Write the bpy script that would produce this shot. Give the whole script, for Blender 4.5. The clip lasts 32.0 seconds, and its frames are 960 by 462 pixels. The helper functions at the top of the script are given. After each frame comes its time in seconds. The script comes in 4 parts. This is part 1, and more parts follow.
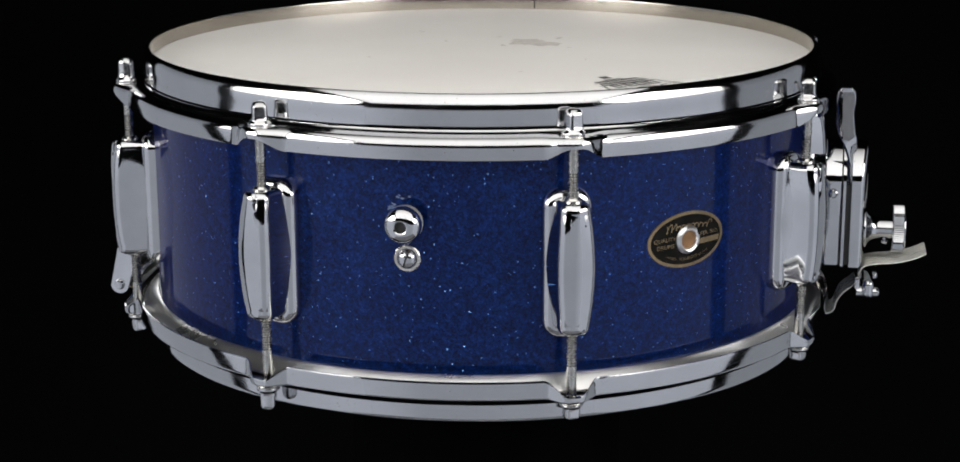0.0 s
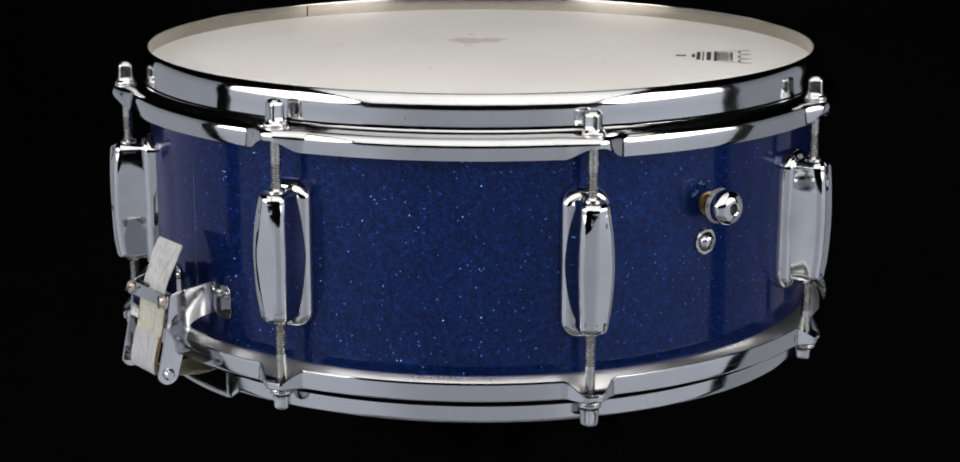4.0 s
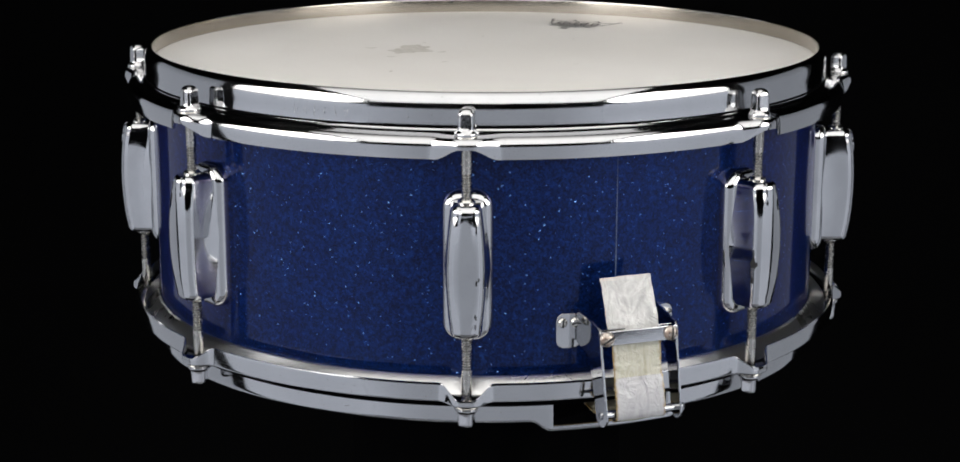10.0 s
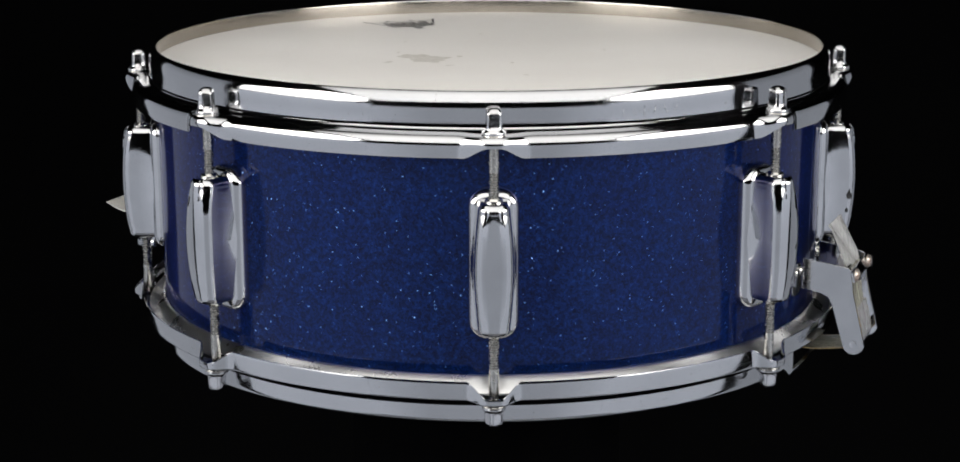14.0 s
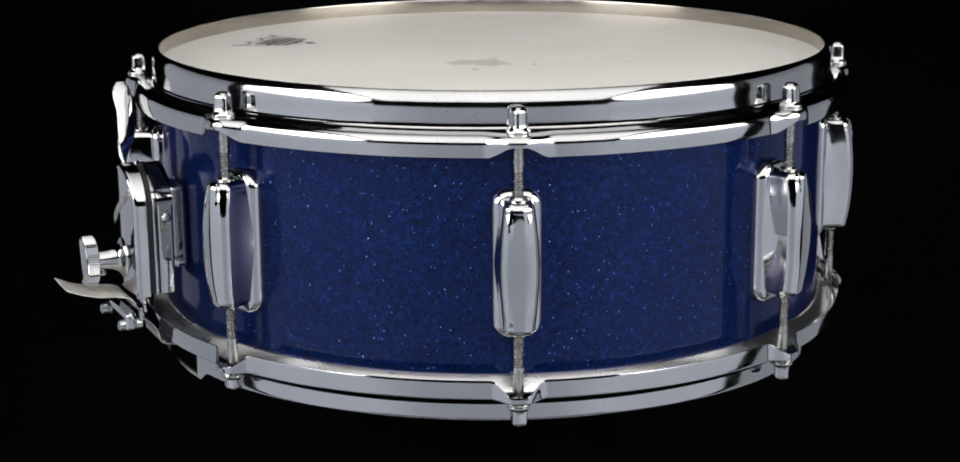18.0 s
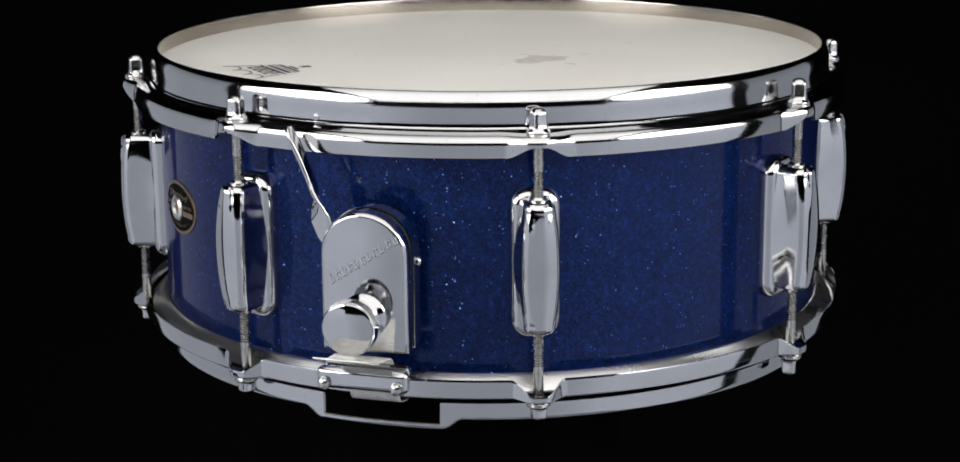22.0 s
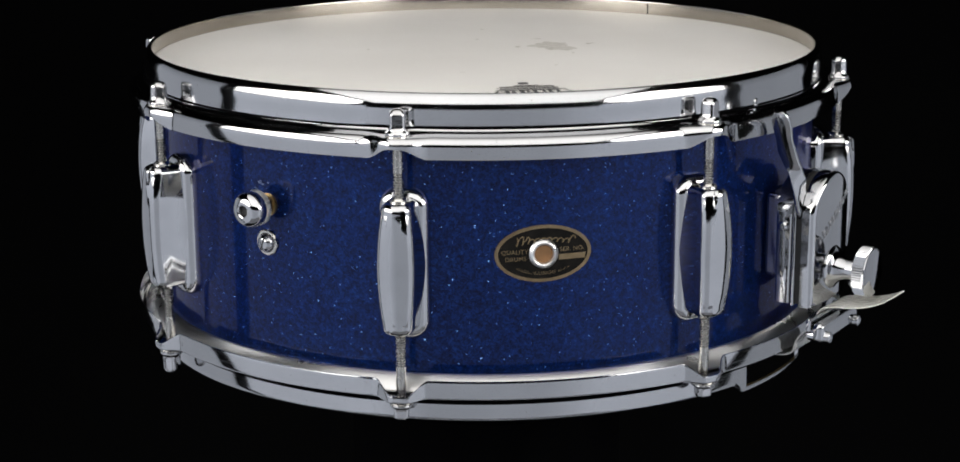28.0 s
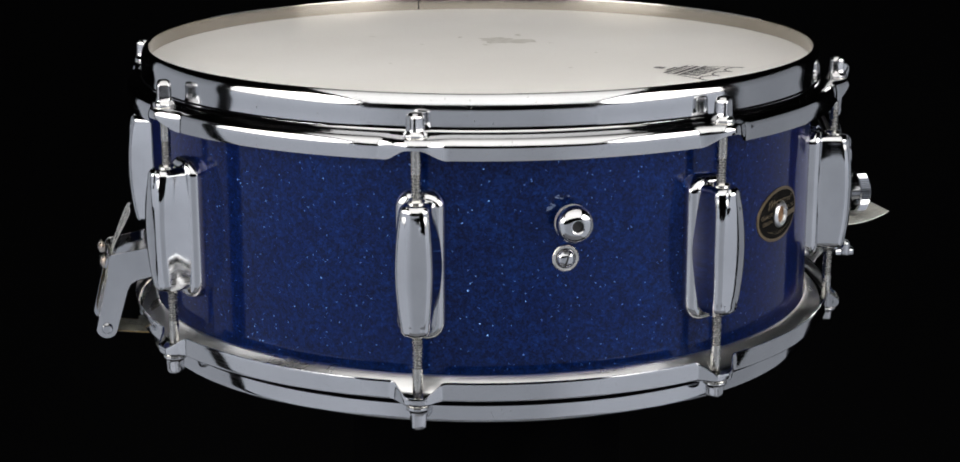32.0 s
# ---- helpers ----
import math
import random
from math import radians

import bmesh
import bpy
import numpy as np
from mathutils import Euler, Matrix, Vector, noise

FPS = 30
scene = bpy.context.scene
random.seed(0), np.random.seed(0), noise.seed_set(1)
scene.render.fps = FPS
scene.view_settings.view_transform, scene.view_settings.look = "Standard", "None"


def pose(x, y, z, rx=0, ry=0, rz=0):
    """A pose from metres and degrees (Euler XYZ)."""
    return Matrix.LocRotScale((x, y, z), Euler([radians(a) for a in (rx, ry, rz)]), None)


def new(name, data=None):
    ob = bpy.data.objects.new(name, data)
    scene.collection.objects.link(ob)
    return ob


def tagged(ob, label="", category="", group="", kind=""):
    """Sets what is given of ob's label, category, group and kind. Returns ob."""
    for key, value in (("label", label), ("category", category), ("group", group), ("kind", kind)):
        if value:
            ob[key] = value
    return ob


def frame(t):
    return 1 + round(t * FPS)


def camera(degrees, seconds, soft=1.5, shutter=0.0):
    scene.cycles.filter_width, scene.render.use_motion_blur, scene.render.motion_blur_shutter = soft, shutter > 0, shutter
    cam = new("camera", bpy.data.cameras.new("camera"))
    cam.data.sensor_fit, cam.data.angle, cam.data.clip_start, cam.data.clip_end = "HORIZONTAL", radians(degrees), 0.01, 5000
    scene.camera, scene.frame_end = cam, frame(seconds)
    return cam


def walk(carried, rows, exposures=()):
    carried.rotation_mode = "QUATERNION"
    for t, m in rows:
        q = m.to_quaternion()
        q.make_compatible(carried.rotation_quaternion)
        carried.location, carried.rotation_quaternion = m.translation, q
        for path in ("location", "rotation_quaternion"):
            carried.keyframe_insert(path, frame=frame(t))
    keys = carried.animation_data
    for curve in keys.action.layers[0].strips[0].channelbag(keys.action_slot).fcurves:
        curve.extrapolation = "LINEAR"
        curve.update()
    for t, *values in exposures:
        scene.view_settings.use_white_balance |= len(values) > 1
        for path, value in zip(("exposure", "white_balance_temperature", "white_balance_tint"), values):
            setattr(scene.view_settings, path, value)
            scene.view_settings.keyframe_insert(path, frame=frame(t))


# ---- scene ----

# heights: the lens stands at LENS_Z; the drum's own z = 0 is the lower lip of its bottom hoop
LENS_Z, DRUM_Z = 1.445, 1.150
cam = camera(29.33, 32.0, soft=1.65)
VIEW = pose(0, -0.9915, LENS_Z, 90 - 14.04, 0, 0.20) @ pose(0, 0, 0, 0, 0, -0.186)
walk(cam, [(0, VIEW), (32, VIEW)])

# ---- light ----
scene.view_settings.exposure = 0.0
world = bpy.data.worlds.new("dark_studio")
world.use_nodes = True
world.node_tree.nodes["Background"].inputs[0].default_value = (0.0006, 0.0006, 0.0008, 1)
world.node_tree.nodes["Background"].inputs[1].default_value = 1.0
scene.world = world

OVERHEAD, UPPER, FRONT, SIDE, REAR_SIDE = 1.87, 6.1, 0.43, 0.61, 0.42


# ---- materials ----
def mat(name, base=(0.5, 0.5, 0.5), rough=0.5, metal=0.0, coat=0.0, ior=1.5):
    m = bpy.data.materials.new(name)
    m.use_nodes = True
    b = m.node_tree.nodes["Principled BSDF"]
    b.inputs["Base Color"].default_value = (*base, 1)
    b.inputs["Roughness"].default_value = rough
    b.inputs["Metallic"].default_value = metal
    b.inputs["IOR"].default_value = ior
    b.inputs["Coat Weight"].default_value = coat
    b.inputs["Coat Roughness"].default_value = 0.03
    return m


def node(m, kind, **values):
    n = m.node_tree.nodes.new(kind)
    for key, value in values.items():
        if key in n.inputs:
            n.inputs[key].default_value = value
    return n


def link(m, a, out, b, into):
    m.node_tree.links.new(a.outputs[out], b.inputs[into])


def bsdf(m):
    return m.node_tree.nodes["Principled BSDF"]


def coords(m):
    return node(m, "ShaderNodeTexCoord")


def ramp(m, stops):
    n = m.node_tree.nodes.new("ShaderNodeValToRGB")
    el = n.color_ramp.elements
    while len(el) < len(stops):
        el.new(0.5)
    for e, (p, c) in zip(el, stops):
        e.position, e.color = p, (*c, 1) if len(c) == 3 else c
    return n


def worn(m, dark, light, scale, detail=4.0, bump=0.0, rough=None, fine=0.0):
    """Noise in the base colour, with optional relief and uneven gloss."""
    tc = coords(m)
    n1 = node(m, "ShaderNodeTexNoise", Scale=scale, Detail=detail)
    link(m, tc, "Object", n1, "Vector")
    r = ramp(m, [(0.3, dark), (0.7, light)])
    link(m, n1, "Fac", r, "Fac")
    link(m, r, "Color", bsdf(m), "Base Color")
    if rough:
        q = ramp(m, [(0.35, (rough[0],) * 3), (0.75, (rough[1],) * 3)])
        n2 = node(m, "ShaderNodeTexNoise", Scale=scale * 2.7, Detail=6.0)
        link(m, tc, "Object", n2, "Vector")
        link(m, n2, "Fac", q, "Fac")
        link(m, q, "Color", bsdf(m), "Roughness")
    if bump:
        n3 = node(m, "ShaderNodeTexNoise", Scale=fine or scale * 6, Detail=3.0)
        link(m, tc, "Object", n3, "Vector")
        b = node(m, "ShaderNodeBump", Strength=bump, Distance=0.0004)
        link(m, n3, "Fac", b, "Height")
        link(m, b, "Normal", bsdf(m), "Normal")
    return m


def glow(name, colour, strength, rim=1.0, half=1.0, fade=None):
    """A diffuser's light; rim: how bright its two ends are, beside its middle; fade: (z, share) at two heights of the diffuser."""
    m = mat(name, (0.03, 0.03, 0.03), 0.8)
    bsdf(m).inputs["Emission Color"].default_value = (*colour, 1)
    bsdf(m).inputs["Emission Strength"].default_value = strength
    if rim == 1.0 and not fade:
        return m
    tc, sx = coords(m), node(m, "ShaderNodeSeparateXYZ")
    link(m, tc, "Object", sx, "Vector")
    fall = node(m, "ShaderNodeMapRange")
    if fade:
        (z0, s0), (z1, s1) = fade
        rows = (("From Min", z0), ("From Max", z1), ("To Min", strength * s0), ("To Max", strength * s1))
        link(m, sx, "Z", fall, "Value")
    else:
        out = m.node_tree.nodes.new("ShaderNodeMath")
        out.operation = "ABSOLUTE"
        link(m, sx, "X", out, 0)
        rows = (("From Min", 0.45 * half), ("From Max", half), ("To Min", strength), ("To Max", strength * rim))
        link(m, out, "Value", fall, "Value")
    for key, value in rows:
        fall.inputs[key].default_value = value
    link(m, fall, "Result", bsdf(m), "Emission Strength")
    return m


chrome = worn(mat("chrome", metal=1.0), (0.475, 0.482, 0.498), (0.555, 0.562, 0.578), 35, rough=(0.04, 0.09), bump=0.05, fine=60)
hoop_chrome = worn(mat("hoop_chrome", metal=1.0), (0.47, 0.476, 0.49), (0.535, 0.542, 0.555), 22, rough=(0.06, 0.12), bump=0.12, fine=45)


def pitted(m, scale, share):
    """Fine dark pits and dull specks in plating."""
    b, nt = bsdf(m), m.node_tree
    spots = node(m, "ShaderNodeTexVoronoi", Scale=scale)
    link(m, coords(m), "Object", spots, "Vector")
    pick = nt.nodes.new("ShaderNodeSeparateColor")
    link(m, spots, "Color", pick, "Color")
    rare, small, both = (nt.nodes.new("ShaderNodeMath") for _ in range(3))
    rare.operation, small.operation, both.operation = "GREATER_THAN", "LESS_THAN", "MULTIPLY"
    link(m, pick, "Red", rare, 0)
    rare.inputs[1].default_value = 1 - share
    link(m, spots, "Distance", small, 0)
    small.inputs[1].default_value = 0.30
    link(m, rare, "Value", both, 0)
    link(m, small, "Value", both, 1)
    for socket, value in (("Base Color", (0.22, 0.21, 0.20, 1)), ("Roughness", (0.45, 0.45, 0.45, 1))):
        mix = nt.nodes.new("ShaderNodeMix")
        mix.data_type = "RGBA"
        link(m, both, "Value", mix, 0)
        nt.links.new(b.inputs[socket].links[0].from_socket, mix.inputs[6])
        mix.inputs[7].default_value = value
        nt.links.new(mix.outputs[2], b.inputs[socket])


pitted(hoop_chrome, 1300, 0.014)
steel = worn(mat("plain_steel", metal=1.0), (0.36, 0.35, 0.33), (0.52, 0.51, 0.48), 160, rough=(0.18, 0.34))
aluminium = worn(mat("brushed_aluminium", metal=1.0), (0.66, 0.66, 0.66), (0.76, 0.76, 0.76), 12, rough=(0.26, 0.36))
tarnished = worn(mat("dull_inner_rim", metal=1.0), (0.41, 0.375, 0.325), (0.52, 0.48, 0.425), 14, rough=(0.16, 0.24))
dull_nickel = worn(mat("dull_nickel", metal=1.0), (0.5, 0.49, 0.46), (0.66, 0.65, 0.62), 90, rough=(0.12, 0.3))
brass = worn(mat("aged_brass", metal=1.0), (0.30, 0.20, 0.09), (0.45, 0.33, 0.16), 140, rough=(0.25, 0.45))
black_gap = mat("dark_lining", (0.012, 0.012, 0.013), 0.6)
wood_inside = worn(mat("raw_maple", rough=0.6), (0.13, 0.062, 0.02), (0.24, 0.12, 0.045), 120)
def matt(m):
    bsdf(m).inputs["Specular IOR Level"].default_value = 0.0
    return m


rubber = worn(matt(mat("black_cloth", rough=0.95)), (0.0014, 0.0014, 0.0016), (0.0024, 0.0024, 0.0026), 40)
print_black = worn(mat("printed_ink", rough=0.5), (0.03, 0.03, 0.035), (0.07, 0.07, 0.075), 300)
wall_black = worn(matt(mat("black_paint", rough=0.9)), (0.010, 0.010, 0.011), (0.016, 0.016, 0.017), 2)
backdrop_black = worn(matt(mat("black_backdrop", rough=0.95)), (0.009, 0.009, 0.0095), (0.013, 0.013, 0.0135), 1.5)
floor_grey = worn(matt(mat("floor_paint", rough=0.8)), (0.34, 0.34, 0.35), (0.44, 0.44, 0.45), 3)
rust = worn(mat("rusty_screw", metal=0.8), (0.32, 0.22, 0.16), (0.6, 0.57, 0.53), 260, rough=(0.2, 0.5))


def sparkle_blue():
    m = mat("blue_sparkle_wrap", rough=0.36, coat=0.75)
    bsdf(m).inputs["Specular IOR Level"].default_value = 0.1
    bsdf(m).inputs["Coat Roughness"].default_value = 0.07
    bsdf(m).inputs["Specular Tint"].default_value = (0.42, 0.27, 0.80, 1)
    bsdf(m).inputs["Coat IOR"].default_value = 1.30
    nt = m.node_tree
    tc = coords(m)
    fine = node(m, "ShaderNodeTexVoronoi", Scale=1250.0)
    big = node(m, "ShaderNodeTexNoise", Scale=340.0, Detail=4.0, Roughness=0.62)
    cloud = node(m, "ShaderNodeTexNoise", Scale=55.0, Detail=5.0)
    glint = node(m, "ShaderNodeTexVoronoi", Scale=1250.0)
    for n in (fine, big, cloud, glint):
        link(m, tc, "Object", n, "Vector")

    def maths(kind, a, b):
        n = nt.nodes.new("ShaderNodeMath")
        n.operation = kind
        for k, v in enumerate((a, b)):
            if isinstance(v, float):
                n.inputs[k].default_value = v
            else:
                nt.links.new(v, n.inputs[k])
        return n.outputs[0]

    s = nt.nodes.new("ShaderNodeSeparateColor")
    link(m, fine, "Color", s, "Color")
    mixed = maths("ADD", maths("ADD", maths("MULTIPLY", s.outputs["Red"], 0.27), 0.065), maths("MULTIPLY", big.outputs["Fac"], 0.62))
    pick = ramp(m, [(0.30, WRAP_DARK), (0.46, WRAP_MID), (0.62, WRAP_LIGHT), (0.82, WRAP_PALE)])
    nt.links.new(mixed, pick.inputs["Fac"])
    tint = ramp(m, [(0.3, (0.74, 0.79, 0.86)), (0.7, (1.04, 1.07, 1.05))])
    link(m, cloud, "Fac", tint, "Fac")
    mul = nt.nodes.new("ShaderNodeMix")
    mul.data_type, mul.blend_type = "RGBA", "MULTIPLY"
    mul.inputs[0].default_value = 1.0
    nt.links.new(pick.outputs["Color"], mul.inputs[6])
    nt.links.new(tint.outputs["Color"], mul.inputs[7])
    # a few flakes lie as small tilted mirrors
    g = nt.nodes.new("ShaderNodeSeparateColor")
    link(m, glint, "Color", g, "Color")
    spot = maths("MULTIPLY", maths("GREATER_THAN", g.outputs["Red"], 0.976), maths("LESS_THAN", glint.outputs["Distance"], maths("MULTIPLY", g.outputs["Green"], 0.50)))
    blend = nt.nodes.new("ShaderNodeMix")
    blend.data_type = "RGBA"
    nt.links.new(spot, blend.inputs[0])
    nt.links.new(mul.outputs[2], blend.inputs[6])
    blend.inputs[7].default_value = (0.15, 0.32, 0.75, 1)
    nt.links.new(blend.outputs[2], bsdf(m).inputs["Base Color"])
    nt.links.new(maths("MAXIMUM", spot, 0.6), bsdf(m).inputs["Metallic"])
    geo = nt.nodes.new("ShaderNodeNewGeometry")
    lean = nt.nodes.new("ShaderNodeVectorMath")
    lean.operation = "SUBTRACT"
    link(m, glint, "Color", lean, 0)
    lean.inputs[1].default_value = (0.5, 0.5, 0.5)
    scaled = nt.nodes.new("ShaderNodeVectorMath")
    scaled.operation = "SCALE"
    nt.links.new(lean.outputs[0], scaled.inputs[0])
    nt.links.new(maths("MULTIPLY", spot, 0.9), scaled.inputs["Scale"])
    add = nt.nodes.new("ShaderNodeVectorMath")
    nt.links.new(geo.outputs["Normal"], add.inputs[0])
    nt.links.new(scaled.outputs[0], add.inputs[1])
    norm = nt.nodes.new("ShaderNodeVectorMath")
    norm.operation = "NORMALIZE"
    nt.links.new(add.outputs[0], norm.inputs[0])
    nt.links.new(norm.outputs[0], bsdf(m).inputs["Normal"])
    nt.links.new(geo.outputs["Normal"], bsdf(m).inputs["Coat Normal"])
    return m


WRAP_DARK, WRAP_MID, WRAP_LIGHT, WRAP_PALE = (0.0025, 0.0060, 0.0290), (0.0031, 0.0124, 0.066), (0.0042, 0.0212, 0.115), (0.010, 0.050, 0.225)
wrap = sparkle_blue()


def coated_head():
    m = worn(mat("coated_film", rough=0.42), (0.85, 0.832, 0.803), (0.92, 0.905, 0.880), 9, detail=6, bump=0.05, fine=900)
    return m


film_white = coated_head()
smudge = worn(mat("bare_smudge", rough=0.45), (0.56, 0.54, 0.49), (0.76, 0.74, 0.70), 240)


def pearl(name, dark, light, stain=None):
    m = mat(name, rough=0.20, coat=0.6)
    tc = coords(m)
    crinkle = node(m, "ShaderNodeTexNoise", Scale=190.0, Detail=2.0, Distortion=1.2)
    link(m, tc, "Object", crinkle, "Vector")
    relief = node(m, "ShaderNodeBump", Strength=0.55, Distance=0.0012)
    link(m, crinkle, "Fac", relief, "Height")
    link(m, relief, "Normal", bsdf(m), "Normal")
    link(m, relief, "Normal", bsdf(m), "Coat Normal")
    mp = node(m, "ShaderNodeMapping")
    mp.inputs["Scale"].default_value = (160, 160, 45)
    n = node(m, "ShaderNodeTexNoise", Scale=1.0, Detail=3.0, Distortion=1.6)
    link(m, tc, "Object", mp, "Vector")
    link(m, mp, "Vector", n, "Vector")
    r = ramp(m, [(0.3, dark), (0.52, light), (0.75, dark)])
    link(m, n, "Fac", r, "Fac")
    link(m, r, "Color", bsdf(m), "Base Color")
    if stain:
        # glue-brown edges, uneven along the strip
        sx = node(m, "ShaderNodeSeparateXYZ")
        link(m, tc, "Object", sx, "Vector")
        far = m.node_tree.nodes.new("ShaderNodeMath")
        far.operation = "ABSOLUTE"
        link(m, sx, "X", far, 0)
        ragged = node(m, "ShaderNodeTexNoise", Scale=420.0, Detail=3.0)
        link(m, tc, "Object", ragged, "Vector")
        add = m.node_tree.nodes.new("ShaderNodeMath")
        add.operation = "MULTIPLY_ADD"
        link(m, ragged, "Fac", add, 0)
        add.inputs[1].default_value = 0.0026
        link(m, far, "Value", add, 2)
        edge = node(m, "ShaderNodeMapRange")
        edge.inputs["From Min"].default_value, edge.inputs["From Max"].default_value = 0.0122, 0.0134
        link(m, add, "Value", edge, "Value")
        mix = m.node_tree.nodes.new("ShaderNodeMix")
        mix.data_type = "RGBA"
        link(m, edge, "Result", mix, 0)
        m.node_tree.links.new(r.outputs["Color"], mix.inputs[6])
        mix.inputs[7].default_value = (*stain, 1)
        m.node_tree.links.new(mix.outputs[2], bsdf(m).inputs["Base Color"])
    return m


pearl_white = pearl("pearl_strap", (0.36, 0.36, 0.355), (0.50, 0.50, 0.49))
# ivory copy for the strap's tail, its colour raised to carry light from above
pearl_ivory_lit = pearl("lit_ivory_strap", (0.76, 0.75, 0.68), (0.88, 0.87, 0.81))
pearl_cream = pearl("yellowed_strap", (0.37, 0.36, 0.27), (0.47, 0.46, 0.38), (0.26, 0.18, 0.07))
tape_grey = pearl("greyish_tape", (0.36, 0.36, 0.37), (0.43, 0.43, 0.44), (0.30, 0.22, 0.10))


# ---- shape helpers ----
def soften(bm, angle=32):
    bm.normal_update()
    for f in bm.faces:
        f.smooth = True
    for e in bm.edges:
        if len(e.link_faces) == 2 and e.calc_face_angle(0) > radians(angle):
            e.smooth = False
    return bm


def mesh_of(name, bm, material, angle=32):
    bmesh.ops.recalc_face_normals(bm, faces=bm.faces)
    soften(bm, angle)
    me = bpy.data.meshes.new(name)
    bm.to_mesh(me)
    bm.free()
    for m in material if isinstance(material, (list, tuple)) else [material]:
        me.materials.append(m)
    return me


def part(name, bm, material, parent, label="", m=None, angle=32):
    """One mesh object under a thing or a part. bm: a bmesh or a finished mesh."""
    me = bm if isinstance(bm, bpy.types.Mesh) else mesh_of(name, bm, material, angle)
    ob = new(name, me)
    ob.parent = parent
    if m is not None:
        ob.matrix_basis = m
    return tagged(ob, label) if label else ob


def at(phi, r, z):
    """A place on the drum: x along the shell to the right seen from outside, -y outwards, z up."""
    return Matrix.Translation((r * math.cos(radians(phi)), r * math.sin(radians(phi)), z)) @ pose(0, 0, 0, 0, 0, phi - 270)


def loft(rings, caps=True, closed=False, bm=None):
    """Skin over rings of equal length."""
    bm = bm or bmesh.new()
    vs = [[bm.verts.new(p) for p in ring] for ring in rings]
    n = len(vs[0])
    pairs = list(zip(vs, vs[1:])) + ([(vs[-1], vs[0])] if closed else [])
    for a, b in pairs:
        for i in range(n):
            bm.faces.new((a[i], a[(i + 1) % n], b[(i + 1) % n], b[i]))
    if caps and not closed:
        bm.faces.new(vs[0][::-1])
        bm.faces.new(vs[-1])
    return bm


def lathe(profile, seg=24, bm=None, m=None):
    """Turn (radius, z) points about z; radius 0 closes to a point."""
    bm = bm or bmesh.new()
    m = m or Matrix()
    rows = []
    for r, z in profile:
        if r < 1e-7:
            rows.append([bm.verts.new(m @ Vector((0, 0, z)))])
        else:
            rows.append([bm.verts.new(m @ Vector((r * math.cos(2 * math.pi * i / seg), r * math.sin(2 * math.pi * i / seg), z))) for i in range(seg)])
    for a, b in zip(rows, rows[1:]):
        for i in range(seg):
            j = (i + 1) % seg
            if len(a) == 1:
                bm.faces.new((a[0], b[j], b[i]))
            elif len(b) == 1:
                bm.faces.new((a[i], a[j], b[0]))
            else:
                bm.faces.new((a[i], a[j], b[j], b[i]))
    return bm


def box(sx, sy, sz, bevel=0.0, m=None, bm=None, seg=2):
    bm = bm or bmesh.new()
    made = bmesh.ops.create_cube(bm, size=1.0)["verts"]
    bmesh.ops.scale(bm, verts=made, vec=(sx, sy, sz))
    if bevel:
        edges = list({e for v in made for e in v.link_edges})
        made = list({v for f in bmesh.ops.bevel(bm, geom=edges, offset=bevel, segments=seg, affect="EDGES", profile=0.5)["faces"] for v in f.verts} | {v for v in made if v.is_valid})
        flats = sorted({f for v in made for f in v.link_faces}, key=lambda f: -f.calc_area())[:6]
        flats = [f for f in flats if min(e.calc_length() for e in f.edges) > 0.0012]
        made = list(set(made) | {v for f in bmesh.ops.inset_individual(bm, faces=flats, thickness=0.0001)["faces"] for v in f.verts} | {v for f in flats for v in f.verts})
    if m:
        bmesh.ops.transform(bm, matrix=m, verts=made)
    return bm


def plate(outline, thick, bm=None, m=None, bevel=0.0):
    """A flat piece: outline in (x, z), thickness along y, from 0 inwards."""
    bm = bm or bmesh.new()
    m = m or Matrix()
    made = [[bm.verts.new((x, y, z)) for x, z in outline] for y in (0.0, thick)]
    n = len(outline)
    faces = [bm.faces.new(made[0]), bm.faces.new(made[1][::-1])]
    for i in range(n):
        bm.faces.new((made[0][i], made[1][i], made[1][(i + 1) % n], made[0][(i + 1) % n]))
    verts = made[0] + made[1]
    if bevel:
        edges = list({e for f in faces for e in f.edges})
        out = bmesh.ops.bevel(bm, geom=edges, offset=bevel, segments=3, affect="EDGES", profile=0.5)
        verts = list({v for v in verts if v.is_valid} | set(out["verts"]))
        flats = sorted({f for v in verts for f in v.link_faces}, key=lambda f: -len(f.verts))[:2]
        verts = list(set(verts) | {v for f in bmesh.ops.inset_individual(bm, faces=flats, thickness=0.0001)["faces"] for v in f.verts} | {v for f in flats for v in f.verts})
    bmesh.ops.transform(bm, matrix=m, verts=verts)
    return bm


def smooth01(a, b, x):
    t = min(max((x - a) / (b - a), 0.0), 1.0)
    return t * t * (3 - 2 * t)


def round_rect(w, h, r, seg=5, cx=0.0, cy=0.0):
    pts = []
    for sx, sy, a0 in ((1, 1, 0), (-1, 1, 90), (-1, -1, 180), (1, -1, 270)):
        for i in range(seg + 1):
            a = radians(a0 + 90 * i / seg)
            pts.append((cx + sx * (w / 2 - r) + r * math.cos(a), cy + sy * (h / 2 - r) + r * math.sin(a)))
    return pts


